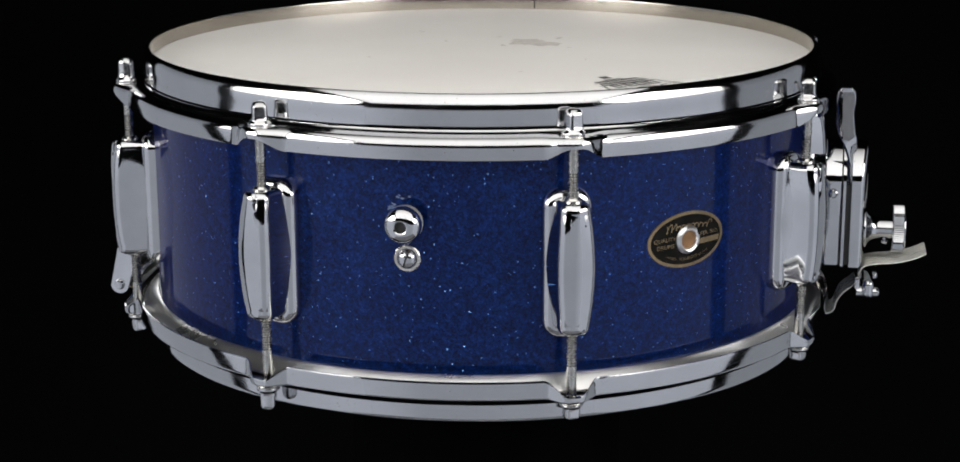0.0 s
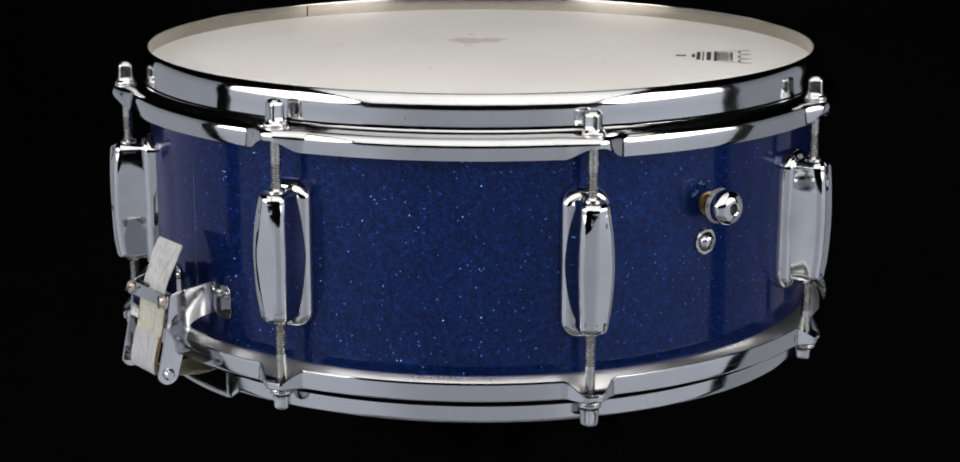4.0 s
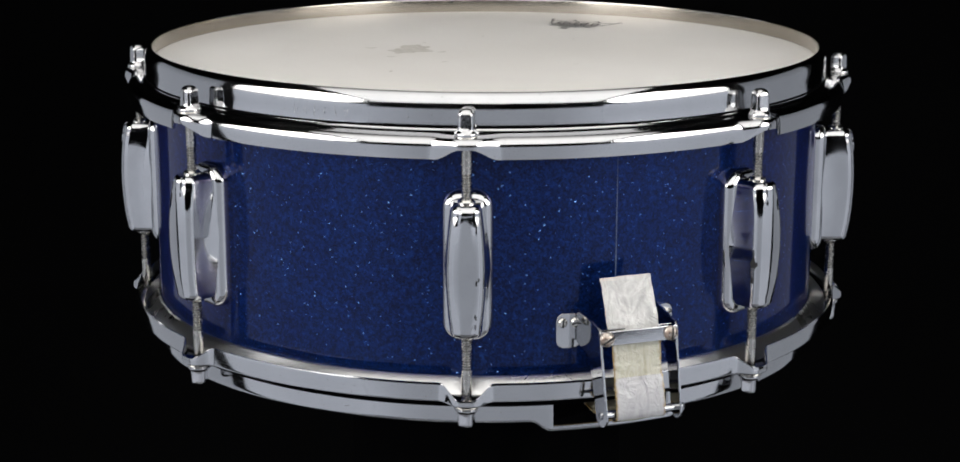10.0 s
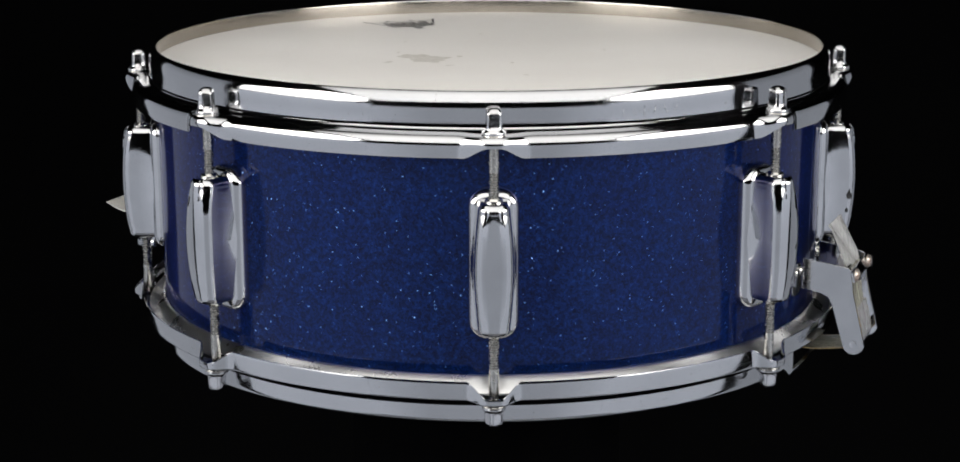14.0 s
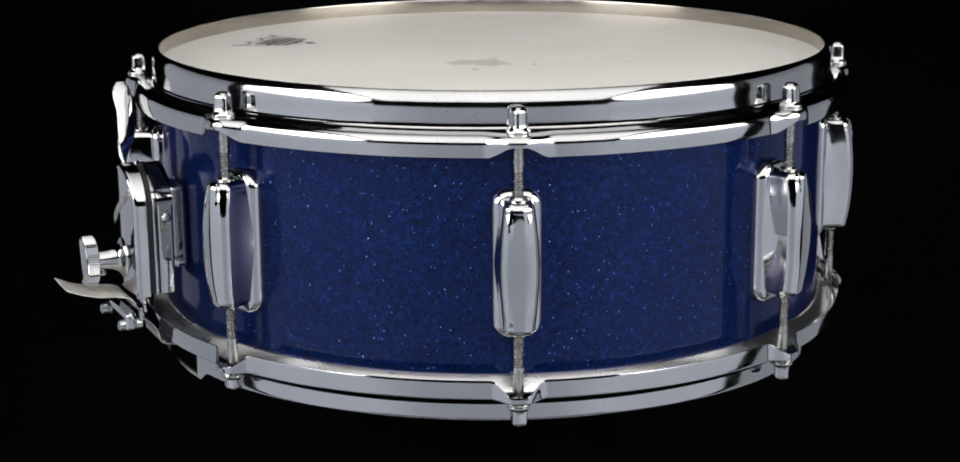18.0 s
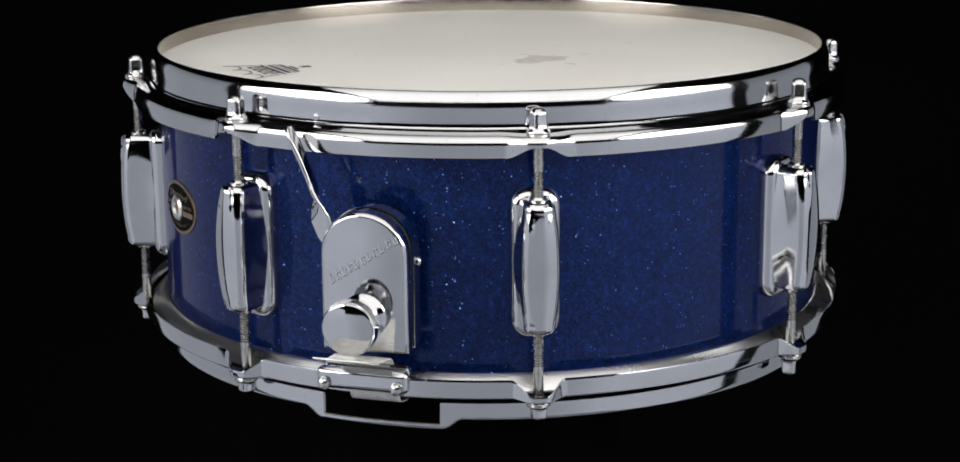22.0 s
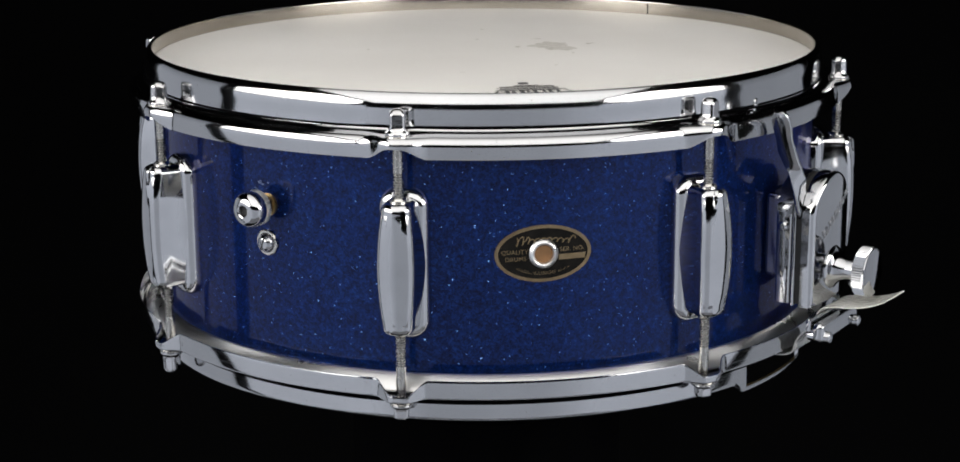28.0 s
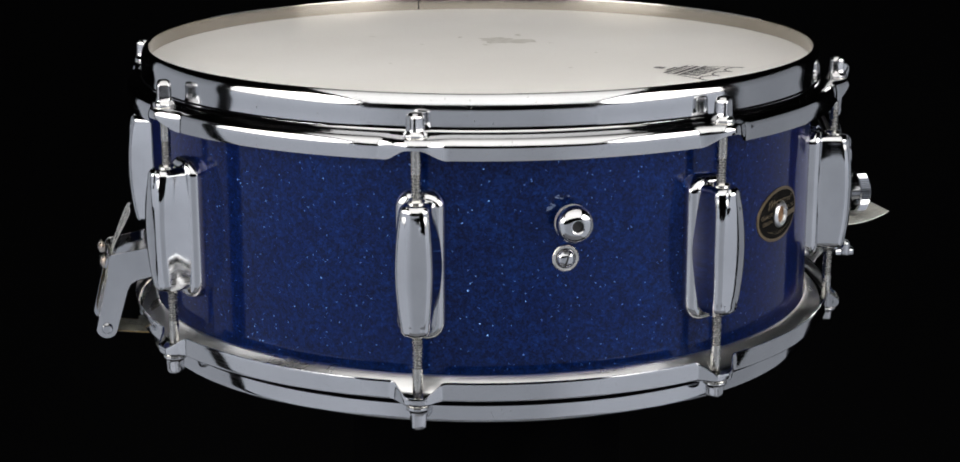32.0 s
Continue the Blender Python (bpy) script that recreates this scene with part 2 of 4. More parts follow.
# ---- the dark studio ----
def slab(name, sx, sy, sz, x, y, z, material, label, category):
    ob = new(name, mesh_of(name, box(sx, sy, sz, 0.01), material))
    ob.location = (x, y, z)
    return tagged(ob, label, category, kind="structure")


slab("floor", 7.0, 7.0, 0.1, 0, 0, -0.05, floor_grey, "light grey painted studio floor", "floor")
slab("ceiling", 7.0, 7.0, 0.1, 0, 0, 3.25, wall_black, "black studio ceiling, unlit", "ceiling")
slab("wall_north", 7.0, 0.1, 3.2, 0, 3.55, 1.6, wall_black, "black studio wall behind the drum", "wall")
curve = [(-0.42, 0.004), (1.2, 0.004)] + [(1.2 + 2.1 * math.sin(radians(a)), 0.004 + 2.1 * (1 - math.cos(radians(a)))) for a in range(10, 91, 10)] + [(3.3, 3.1)]
bm = bmesh.new()
rows = [[bm.verts.new((x, y, z)) for y, z in curve + [(y + 0.004, z - 0.003) for y, z in reversed(curve)]] for x in (-3.3, 3.3)]
for k in range(len(rows[0])):
    q = (k + 1) % len(rows[0])
    bm.faces.new((rows[0][k], rows[0][q], rows[1][q], rows[1][k]))
tagged(new("backdrop", mesh_of("backdrop", bm, backdrop_black)), "seamless black cloth backdrop sweeping to the floor", "backdrop", kind="structure")
slab("wall_south", 7.0, 0.1, 3.2, 0, -3.55, 1.6, wall_black, "black studio wall behind the camera", "wall")
slab("wall_east", 0.1, 7.0, 3.2, 3.55, 0, 1.6, wall_black, "black studio side wall, unlit", "wall")
slab("wall_west", 0.1, 7.0, 3.2, -3.55, 0, 1.6, wall_black, "black studio side wall, unlit", "wall")


def light_panel(name, outline, strength, colour, m, label, group="", rim=1.0, fade=None):
    """A diffuser panel of that outline: glowing face towards -y of its pose, dark back."""
    ob = tagged(new(name), label, "light panel", group)
    ob.matrix_basis = m
    cx, cz = sum(p[0] for p in outline) / len(outline), sum(p[1] for p in outline) / len(outline)
    half = max(abs(p[0]) for p in outline)
    part("diffuser", plate(outline, 0.02), glow(name + "_face", colour, strength, rim, half, fade), ob, "glowing white diffuser")
    part("back_cover", plate([(cx + (x - cx) * 1.012, cz + (z - cz) * 1.012) for x, z in outline], 0.03, m=pose(0, 0.022, 0)), rubber, ob)
    return ob


def oblong(x0, x1, z0, z1):
    return [(x0, z0), (x1, z0), (x1, z1), (x0, z1)]


DAY = (0.935, 0.985, 1.10)
WARM = (1.015, 0.99, 0.955)
light_panel("front_light_panel", oblong(-1.029, 1.029, -0.62, 0.62), FRONT, DAY, pose(0, -1.45, 0.62, 0, 0, 180), "wide grey-lit panel behind the camera", rim=1.45)
# side walls of the light tent: grey-lit below, a bright softbox above, and a lower wing behind the drum; each with its own edges
WALL = 1.03
for side, gap_front, gap_back, end in ((-1, -0.175, -0.062, 0.86), (1, -0.232, -0.108, 0.68)):
    face = pose(side * WALL, 0, 0, 0, 0, -90 * side)

    def wall(pts):
        return [(-side * y, z) for y, z in (pts if side < 0 else pts[::-1])]
    light_panel("side_light_panel", wall([(-1.449, 0), (gap_front, 0), (gap_front, 1.358), (-1.449, 1.358)]), SIDE, DAY, face, "tall grey-lit panel beside the drum", "side light panels", fade=((1.05, 1.0), (1.36, 1.25)))
    light_panel("upper_side_softbox", wall([(-1.36, 1.52), (-1.08, 1.366), (gap_front, 1.366), (gap_front, 1.570), (-0.66, 2.005), (-0.98, 2.005), (-1.36, 1.718)]), UPPER, WARM, face, "bright white softbox beside the drum", "upper side softboxes", fade=((1.366, 0.2), (1.50, 1.0)))
    light_panel("rear_side_light_panel", wall([(gap_back, 0), (end, 0), (end, 1.60), (gap_back, 1.60)]), REAR_SIDE * (0.80 if side > 0 else 1.0), DAY, face, "tall grey-lit panel beside the drum", "side light panels", fade=((1.34, 1.0), (1.60, 0.6)))
tilt = pose(0, -0.265, 1.855, 127.6, 0, 0)
overhead = light_panel("overhead_softbox", oblong(-0.48, 0.48, -0.65, 0.65), OVERHEAD, WARM, tilt, "white softbox hung aslant above the drum", fade=((-0.60, 0.20), (0.26, 1.0)))
for sx in (-0.4, 0.4):
    part("hanger", lathe([(0, 0.0), (0.006, 0.0), (0.006, 1.31), (0, 1.31)], 10, m=tilt.inverted() @ pose(sx, -0.25, 1.90)), rubber, overhead)

# ---- stand ----
stand = tagged(new("display_stand"), "round black pedestal under the drum", "stand")
part("base", lathe([(0, 0), (0.2, 0), (0.2, 0.015), (0.19, 0.02), (0, 0.022)], 48), rubber, stand)
part("column", lathe([(0, 0.021), (0.076, 0.021), (0.076, 1.11), (0.07, 1.118), (0, 1.118)], 48), rubber, stand)
platter = tagged(new("turntable_platter", mesh_of("turntable_platter", lathe([(0, 0), (0.074, 0), (0.075, 0.002), (0.075, 0.0376), (0.073, 0.0386), (0, 0.0386)], 48), rubber)), "round black turntable platter that carries the drum", "turntable")

# ---- the drum ----
drum = tagged(new("snare_drum"), "blue sparkle snare drum with chrome hoops and lugs", "snare drum")
SHELL_R = 0.1785
LUG0 = 12.6
LUGS = [LUG0 + 45 * k for k in range(8)]
STRAINER, BUTT = 350.0, 170.1
GATES = (349.15, 169.5)


def near(phi, centres):
    return min(abs((phi - c + 180) % 360 - 180) for c in centres)


def angles():
    out, a = [], 0.0
    while a < 360:
        out.append(a)
        d = near(a, LUGS)
        a += 0.4 if d < 7 else 1.2
    for g in GATES:
        for s in (-1, 1):
            out += [(g + s * x) % 360 for x in (9.25, 9.30, 9.9, 10.4, 10.9, 11.4, 11.9, 12.4, 12.9)]
    return sorted(set(round(x, 3) for x in out))


def ring(phi, pts):
    c, s = math.cos(radians(phi)), math.sin(radians(phi))
    return [(r * c, r * s, z) for r, z in pts]


def top_hoop():
    H = 0.156
    rings = []
    for phi in angles():
        e = 1 - smooth01(0.7, 4.4, near(phi, LUGS))
        o = 0.0066 * (1 - smooth01(0.4, 5.2, near(phi, LUGS)))
        low = 0.0285 - 0.0055 * e
        prof = [(0.1781, 0.0075), (0.1781, 0.0008), (0.1783, 0.0003)]
        prof += [(0.1783 + 0.0038 * math.sin(radians(a)), 0.0085 * (1 - math.cos(radians(a)))) for a in (8, 16, 24, 32, 40, 48, 56, 64, 72, 80, 88)]
        prof += [(0.1821, 0.0092), (0.1821, 0.0104), (0.1821, 0.0146), (0.1822, 0.0153), (0.1823, 0.0158), (0.1825, 0.0163), (0.1828, 0.01675), (0.1832, 0.0170), (0.1838, 0.0172), (0.1846, 0.01735), (0.1862 + 0.5 * o, 0.0177 - 0.0001 * e), (0.1876 + 0.8 * o, 0.0181 - 0.0003 * e), (0.1886 + o, 0.0185 - 0.0005 * e), (0.1895 + o, 0.0190 - 0.0007 * e)]
        prof += [(0.1913 + o - 0.0075 * (1 - math.sin(radians(a))), 0.0233 - 0.0014 * e - (0.0075 - 0.0012 * e) * math.cos(radians(a))) for a in (60, 63, 66, 70, 74, 78, 82, 86, 90)]
        prof += [(0.1913 + o, low - 0.0012), (0.1910 + o, low), (0.1900 + o, low), (0.1897 + o, low - 0.0012),
                (0.1894 + o, 0.0228 - 0.0008 * e), (0.1880 + o * 0.9, 0.0210), (0.1845, 0.0198), (0.1810, 0.0194), (0.1803, 0.0170), (0.1803, 0.0075), (0.1797, 0.0040), (0.1790, 0.0030), (0.1788, 0.0075)]
        rings.append(ring(phi, [(r, H - d) for r, d in prof]))
    return loft(rings, closed=True)


def bottom_hoop():
    rings, collar = [], []
    for phi in angles():
        e = 1 - smooth01(0.8, 3.9, near(phi, LUGS))
        o = 0.0066 * e
        high = 0.0230 - 0.0062 * e
        base = -0.0006 * e
        prof = [(0.1803, 0.0096), (0.1803, 0.0125), (0.1796, 0.0160), (0.1812, 0.0164), (0.1850, 0.0150 + base), (0.1880 + 0.8 * o, 0.0146 + base), (0.1896 + o, 0.0152 + base), (0.1899 + o, high - 0.001),
                (0.1903 + o, high), (0.1910 + o, high), (0.1912 + o, high - 0.0006), (0.1913 + o, high - 0.0014), (0.1914 + o, 0.5 * high + 0.0075 + 0.45 * base), (0.1913 + o, 0.0154 + 0.9 * base), (0.19122 + o, 0.0147 + 0.9 * base), (0.1911 + o, 0.0143 + base), (0.1909 + o, 0.0140 + base), (0.1890 + o, 0.0135 + base), (0.1860 + 0.5 * o, 0.0120 + base), (0.1832, 0.0112), (0.1822, 0.0106), (0.1821, 0.0096)]
        rings.append(ring(phi, prof))
        g = near(phi, GATES)
        b = -0.0050 * (1 - smooth01(9.6, 12.6, g))
        u = 0.0097 if g > 9.27 else b + 0.0032
        collar.append(ring(phi, [(0.1803, u), (0.1821, u), (0.1821, u - 0.0006), (0.1821, b + 0.0030), (0.18204, b + 0.0024), (0.18192, b + 0.0016), (0.1817, b + 0.0009), (0.1813, b + 0.0004), (0.1806, b), (0.1795, b + 0.0003), (0.1790, b + 0.0012), (0.1803, b + 0.0022)]))
    bm = loft(rings, closed=True)
    return loft(collar, closed=True, bm=bm)


def tube(r0, r1, z0, z1, seg=180):
    return loft([ring(360 * i / seg, [(r0, z0), (r1, z0 + 0.0006), (r1, z1 - 0.0006), (r0, z1)]) for i in range(seg)], closed=True)


shell = part("shell", tube(0.1725, SHELL_R, 0.0120, 0.1420), wrap, drum, "blue sparkle plastic wrap over a wooden shell", angle=60)
part("top_hoop", top_hoop(), hoop_chrome, drum, "chromed steel hoop with a folded rim", angle=58)
# added black ring: paints the dark line of the groove at the collar's foot
part("rim_shade_ring", loft([ring(2 * k, [(0.1818, 0.156 - 0.0150), (0.1823, 0.156 - 0.0151), (0.1825, 0.156 - 0.0155), (0.1826, 0.156 - 0.0160), (0.1818, 0.156 - 0.0163)]) for k in range(180)], closed=True), rubber, drum, "black ring drawn as shade at the collar's foot", angle=50)
part("rim_lining", loft([ring(2 * k, [(0.17805, 0.156 - 0.0082), (0.17805, 0.156 - 0.0010), (0.17790, 0.156 - 0.0008), (0.17780, 0.156 - 0.0014), (0.17780, 0.156 - 0.0082)]) for k in range(180)], closed=True), tarnished, drum, "tarnished inner wall of the rim", angle=50)
part("weld_seam", box(0.0007, 0.0003, 0.0068, 0, pose(0, 0, 0)), black_gap, drum, "dark weld line inside the rim", Matrix.Translation((0.1777 * math.cos(radians(79.2)), 0.1777 * math.sin(radians(79.2)), 0.1514)) @ pose(0, 0, 0, 0, 0, 79.2 - 90))
part("bottom_hoop", bottom_hoop(), hoop_chrome, drum, "chromed steel hoop with two snare gates", angle=50)

# another black ring, painting the shade beneath the lower flange
part("hoop_shade_ring", loft([ring(2 * k, [(0.1815, 0.0088), (0.18235, 0.0089), (0.1826, 0.0100), (0.1834, 0.0116), (0.1815, 0.0117)]) for k in range(180)], closed=True), rubber, drum, "black ring drawn as shade under the bottom hoop's flange", angle=50)
part("flesh_hoop", lathe([(0.1787, 0.0160), (0.1787, 0.0224), (0.1790, 0.0229), (0.1796, 0.0229), (0.1804, 0.0225), (0.1822, 0.0212), (0.1842, 0.0195), (0.1862, 0.0176), (0.1872, 0.0164), (0.1872, 0.0154), (0.1800, 0.0158)], 180), aluminium, drum, "brushed aluminium ring of the bottom head")
batter = part("batter_head", lathe([(0, 0.1478), (0.06, 0.1478), (0.12, 0.1478), (0.1770, 0.1478), (0.1786, 0.1474), (0.1790, 0.145), (0.1786, 0.143), (0.172, 0.143), (0, 0.1468)], 120), film_white, drum, "white coated drumhead with grey smudges", angle=50)
part("snare_side_head", lathe([(0, 0.0086), (0.1725, 0.0088), (0.1768, 0.012), (0.1768, 0.0135), (0.1725, 0.0100), (0, 0.0098)], 96), pearl_cream, drum, "thin hazy bottom drumhead")


# lugs: a rounded foot on the shell and a bowed casing in front of it
def section(w, y0, y1, ch, root, bulge):
    """Horizontal section of a lug casing: sides that spread towards the shell, round front corners."""
    h = w / 2
    right = [(h - ch + ch * math.sin(radians(a)), y1 + ch - ch * math.cos(radians(a))) for a in (6, 20, 35, 50, 65, 80, 90)]
    right += [(h + (root - h) * k ** 2, y1 + ch + (y0 - y1 - ch) * k) for k in (0.25, 0.5, 0.65, 0.75, 0.83, 0.9, 0.95, 1.0)]
    mid = [(h * q, y1 - bulge * (1 - (q / 0.55) ** 2)) for q in (-0.42, -0.28, -0.14, 0.0, 0.14, 0.28, 0.42)]
    return [(-x, y) for x, y in reversed(right)] + mid + right


def lug_casing():
    z0, z1 = 0.0462, 0.1078
    edge = 0.0042
    rings = []
    for i in range(41):
        u = -math.cos(math.pi * i / 40) * 0.35 + 0.65 * (i / 20 - 1)
        w = 0.0181 - 0.0017 * abs(u) ** 1.5 - 0.0017 * u * u
        # the front is bowed and falls back towards both ends; the sides run out into the foot half-way up
        fall = 0.0018 * abs(u) ** 2.0 + 0.0003 * max(0.0, (abs(u) - 0.72) / 0.28) ** 2
        z = z0 + edge + (z1 - z0 - 2 * edge) * (u + 1) / 2
        rings.append([(x, y, z) for x, y in section(w, -0.0004, fall - 0.0226, 0.0044 + 0.0006 * max(0.0, u) ** 3, 0.0117 - 0.0028 * abs(u) ** 1.5, 0.00062 + 0.0008 * max(0.0, u) ** 3)])

    def cap(ringpts, sign):
        out = []
        for th in (12, 24, 36, 48, 60, 72, 84, 90, 91):
            k = 1 - math.cos(radians(th)) if th < 91 else 2.2
            up = edge * math.sin(radians(min(th, 90)))
            out.append([(x * (1 - 0.34 * k), -0.004 + (y + 0.004) * (1 - 0.15 * k), z + sign * up) for x, y, z in ringpts])
        return out
    return loft(cap(rings[0], -1)[::-1] + rings + cap(rings[-1], 1))


def lug_foot():
    z0, z1, w = 0.0405, 0.1122, 0.0238
    rings = []
    for y, inset in ((0.0010, 0.0), (-0.0016, 0.0), (-0.0028, 0.0002), (-0.0039, 0.0006), (-0.0048, 0.0012), (-0.0056, 0.0021), (-0.0061, 0.0033), (-0.0064, 0.0048), (-0.0065, 0.0070)):
        hw, c = w / 2 - inset, (z0 + z1) / 2
        pts = round_rect(2 * hw, z1 - z0 - 2 * inset, 0.0092 - inset * 0.8, 10, 0, c)
        rings.append([(x * (1 - 0.03 * math.cos(math.pi * (z - c) / (z1 - z0)) ** 2), y, z) for x, z in pts])
    return loft(rings)


foot_mesh = mesh_of("lug", lug_foot(), chrome, 40)
casing_mesh = mesh_of("casing", lug_casing(), chrome, 40)

ROD_R = 0.1905


def rod_profile(z_from, z_to, thread_from, thread_to, r=0.00245):
    pts = [(0, z_from), (r, z_from)]
    z, step = thread_from, 0.00125
    pts.append((r, thread_from))
    while z < thread_to - step:
        pts += [(r, z + step * 0.15), (r * 0.74, z + step * 0.5), (r, z + step * 0.85)]
        z += step
    pts += [(r, thread_to), (r, z_to), (0, z_to)]
    return pts


def square_head():
    """Drum-key head: flanged collar and a tapered square, seat at z = 0."""
    rings = []
    def rr(w, c, z):
        return [(x, y, z) for x, y in round_rect(w, w, c, 3)]
    for w, c, z in ((0.0110, 0.0054, 0.0), (0.0114, 0.0056, 0.0006), (0.0112, 0.0055, 0.0016), (0.0088, 0.0040, 0.0026), (0.0078, 0.0024, 0.0034), (0.0072, 0.0014, 0.0044), (0.0070, 0.0014, 0.0052), (0.0068, 0.0014, 0.0100), (0.0066, 0.0015, 0.0110), (0.0061, 0.0017, 0.0119), (0.0052, 0.0018, 0.0127), (0.0038, 0.0016, 0.0132), (0.0020, 0.0009, 0.0134)):
        rings.append(rr(w, c, z))
    return loft(rings)


top_rod_mesh = mesh_of("tension_rod", lathe(rod_profile(0.1060, 0.1385, 0.1075, 0.1215), 14), steel, 30)
low_rod_mesh = mesh_of("tension_rod", lathe(rod_profile(0.0120, 0.0485, 0.0295, 0.0475), 14), steel, 30)
head_chrome = worn(mat("key_head_chrome", metal=1.0), (0.50, 0.50, 0.51), (0.60, 0.60, 0.61), 120, rough=(0.10, 0.20))
head_mesh = mesh_of("rod_head", square_head(), head_chrome, 50)
washer_mesh = mesh_of("washer", lathe([(0.0026, 0), (0.0056, 0), (0.0058, 0.0004), (0.0056, 0.0012), (0.0026, 0.0012)], 20), steel)
collar_mesh = mesh_of("rod_collar", lathe([(0.0026, 0), (0.0042, 0), (0.0042, 0.0008), (0.0034, 0.0018), (0.0026, 0.0018)], 16), dull_nickel)
HEAD_TALL = (0.88, 0.93, 0.90, 0.92, 0.98, 0.83, 0.90, 0.86)
HEAD_END = (0.0036, 0.0008, 0.0016, 0.0016, 0.0014, -0.0006, 0.0034, 0.0042)
random.seed(4)
for k, phi in enumerate(LUGS):
    lug = part("lug", foot_mesh, None, drum, "chrome double-ended lug", at(phi, SHELL_R, 0))
    part("casing", casing_mesh, None, lug)
    part("rod_collar", collar_mesh, None, lug, m=pose(0, SHELL_R - ROD_R, 0.1078))
    part("rod_collar", collar_mesh, None, lug, m=pose(0, SHELL_R - ROD_R, 0.0464, 180))
    a = at(phi, ROD_R, 0)
    up = part("tension_rod", top_rod_mesh, None, drum, "", a)
    turn = random.uniform(0, 90)
    part("washer", washer_mesh, None, up, m=pose(0, 0, 0.1372))
    part("rod_head", head_mesh, None, up, "square chrome key head", pose(0, 0, 0.1384, 0, 0, turn) @ Matrix.Diagonal((1, 1, HEAD_TALL[k], 1)))
    down = part("tension_rod", low_rod_mesh, None, drum, "", a)
    part("washer", washer_mesh, None, down, m=pose(0, 0, 0.0126, 180))
    part("rod_head", head_mesh, None, down, "square chrome key head", pose(0, 0, 0.0115, 180, 0, random.uniform(0, 90)) @ Matrix.Diagonal((1, 1, (0.0115 - HEAD_END[k]) / 0.0133, 1)))

    # dark chips in the plating of two lugs
    if k == 3:
        for x, y, z, size in ((0.0050, -0.02290, 0.0733, 0.0005), (0.0060, -0.02245, 0.0748, 0.0004), (0.0048, -0.02240, 0.0570, 0.0004)):
            part("chip", box(1.3 * size, 0.0003, 4.5 * size, 0, pose(x, y, z, 0, 6, 24)), black_gap, lug, "dark chip in the chrome")
    if k == 4:
        chip = [(0.0, 0.0034), (0.0015, 0.0012), (0.0020, -0.0010), (0.0008, -0.0027), (-0.0012, -0.0024), (-0.0017, -0.0002), (-0.0009, 0.0016)]
        part("chip", plate(chip, 0.0003, m=pose(-0.0089, -0.0190, 0.0699, 0, 0, -64)), black_gap, lug, "dark chip in the chrome")
        part("chip", plate([(0.45 * x, 0.5 * z) for x, z in chip], 0.0003, m=pose(-0.0086, -0.0178, 0.0610, 0, 0, -90)), black_gap, lug, "dark chip in the chrome")

# seam of the wrap: a pale narrow gap line behind the butt plate
def on_shell(pts, r):
    """(arc length, z) to places on the shell round x = 0."""
    return [(r * math.sin(u / r), SHELL_R - r * math.cos(u / r), v) for u, v in pts]


def shell_patch(outline, r, thick=0.0004, rows=(1.0, 0.66, 0.33)):
    """A thin plate bent on the shell; outline in (arc length, z) round its middle."""
    bm = bmesh.new()
    cu, cv = sum(p[0] for p in outline) / len(outline), sum(p[1] for p in outline) / len(outline)
    rings = [on_shell([(cu + (u - cu) * k, cv + (v - cv) * k) for u, v in outline], r + (thick if q else 0)) for q, k in ((0, 1.0), *((1, k * 0.995) for k in rows))]
    loft(rings, caps=False, bm=bm)
    bm.verts.ensure_lookup_table()
    n = len(outline)
    last = list(bm.verts)[-n:]
    mid = bm.verts.new(on_shell([(cu, cv)], r + thick)[0])
    for i in range(n):
        bm.faces.new((last[i], last[(i + 1) % n], mid))
    return bm


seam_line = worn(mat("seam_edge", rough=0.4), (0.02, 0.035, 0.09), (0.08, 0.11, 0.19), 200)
part("wrap_seam", shell_patch([(-0.0002, -0.053), (0.0002, -0.053), (0.0003, 0.0), (0.0002, 0.028), (0.00006, 0.046), (-0.00006, 0.046), (-0.0002, 0.028), (-0.0003, 0.0)], SHELL_R, 0.00015, (1.0,)), seam_line, shell, "pale seam in the wrap", at(169.95, SHELL_R, 0.078))


# drumhead: smudge and printed mark
def blot(r0, seed, squash=1.0, n=36, z=0.0):
    random.seed(seed)
    ph = [random.uniform(0, 6.28) for _ in range(5)]
    bm = bmesh.new()
    vs = []
    for i in range(n):
        a = 2 * math.pi * i / n
        r = r0 * (1 + 0.20 * math.sin(2 * a + ph[0]) + 0.16 * math.sin(3 * a + ph[1]) + 0.12 * math.sin(5 * a + ph[2]) + 0.10 * math.sin(9 * a + ph[3]) + 0.07 * math.sin(13 * a + ph[4]))
        vs.append(bm.verts.new((r * math.cos(a), r * math.sin(a) * squash, z)))
    bm.faces.new(vs)
    bmesh.ops.triangulate(bm, faces=bm.faces)
    return bm


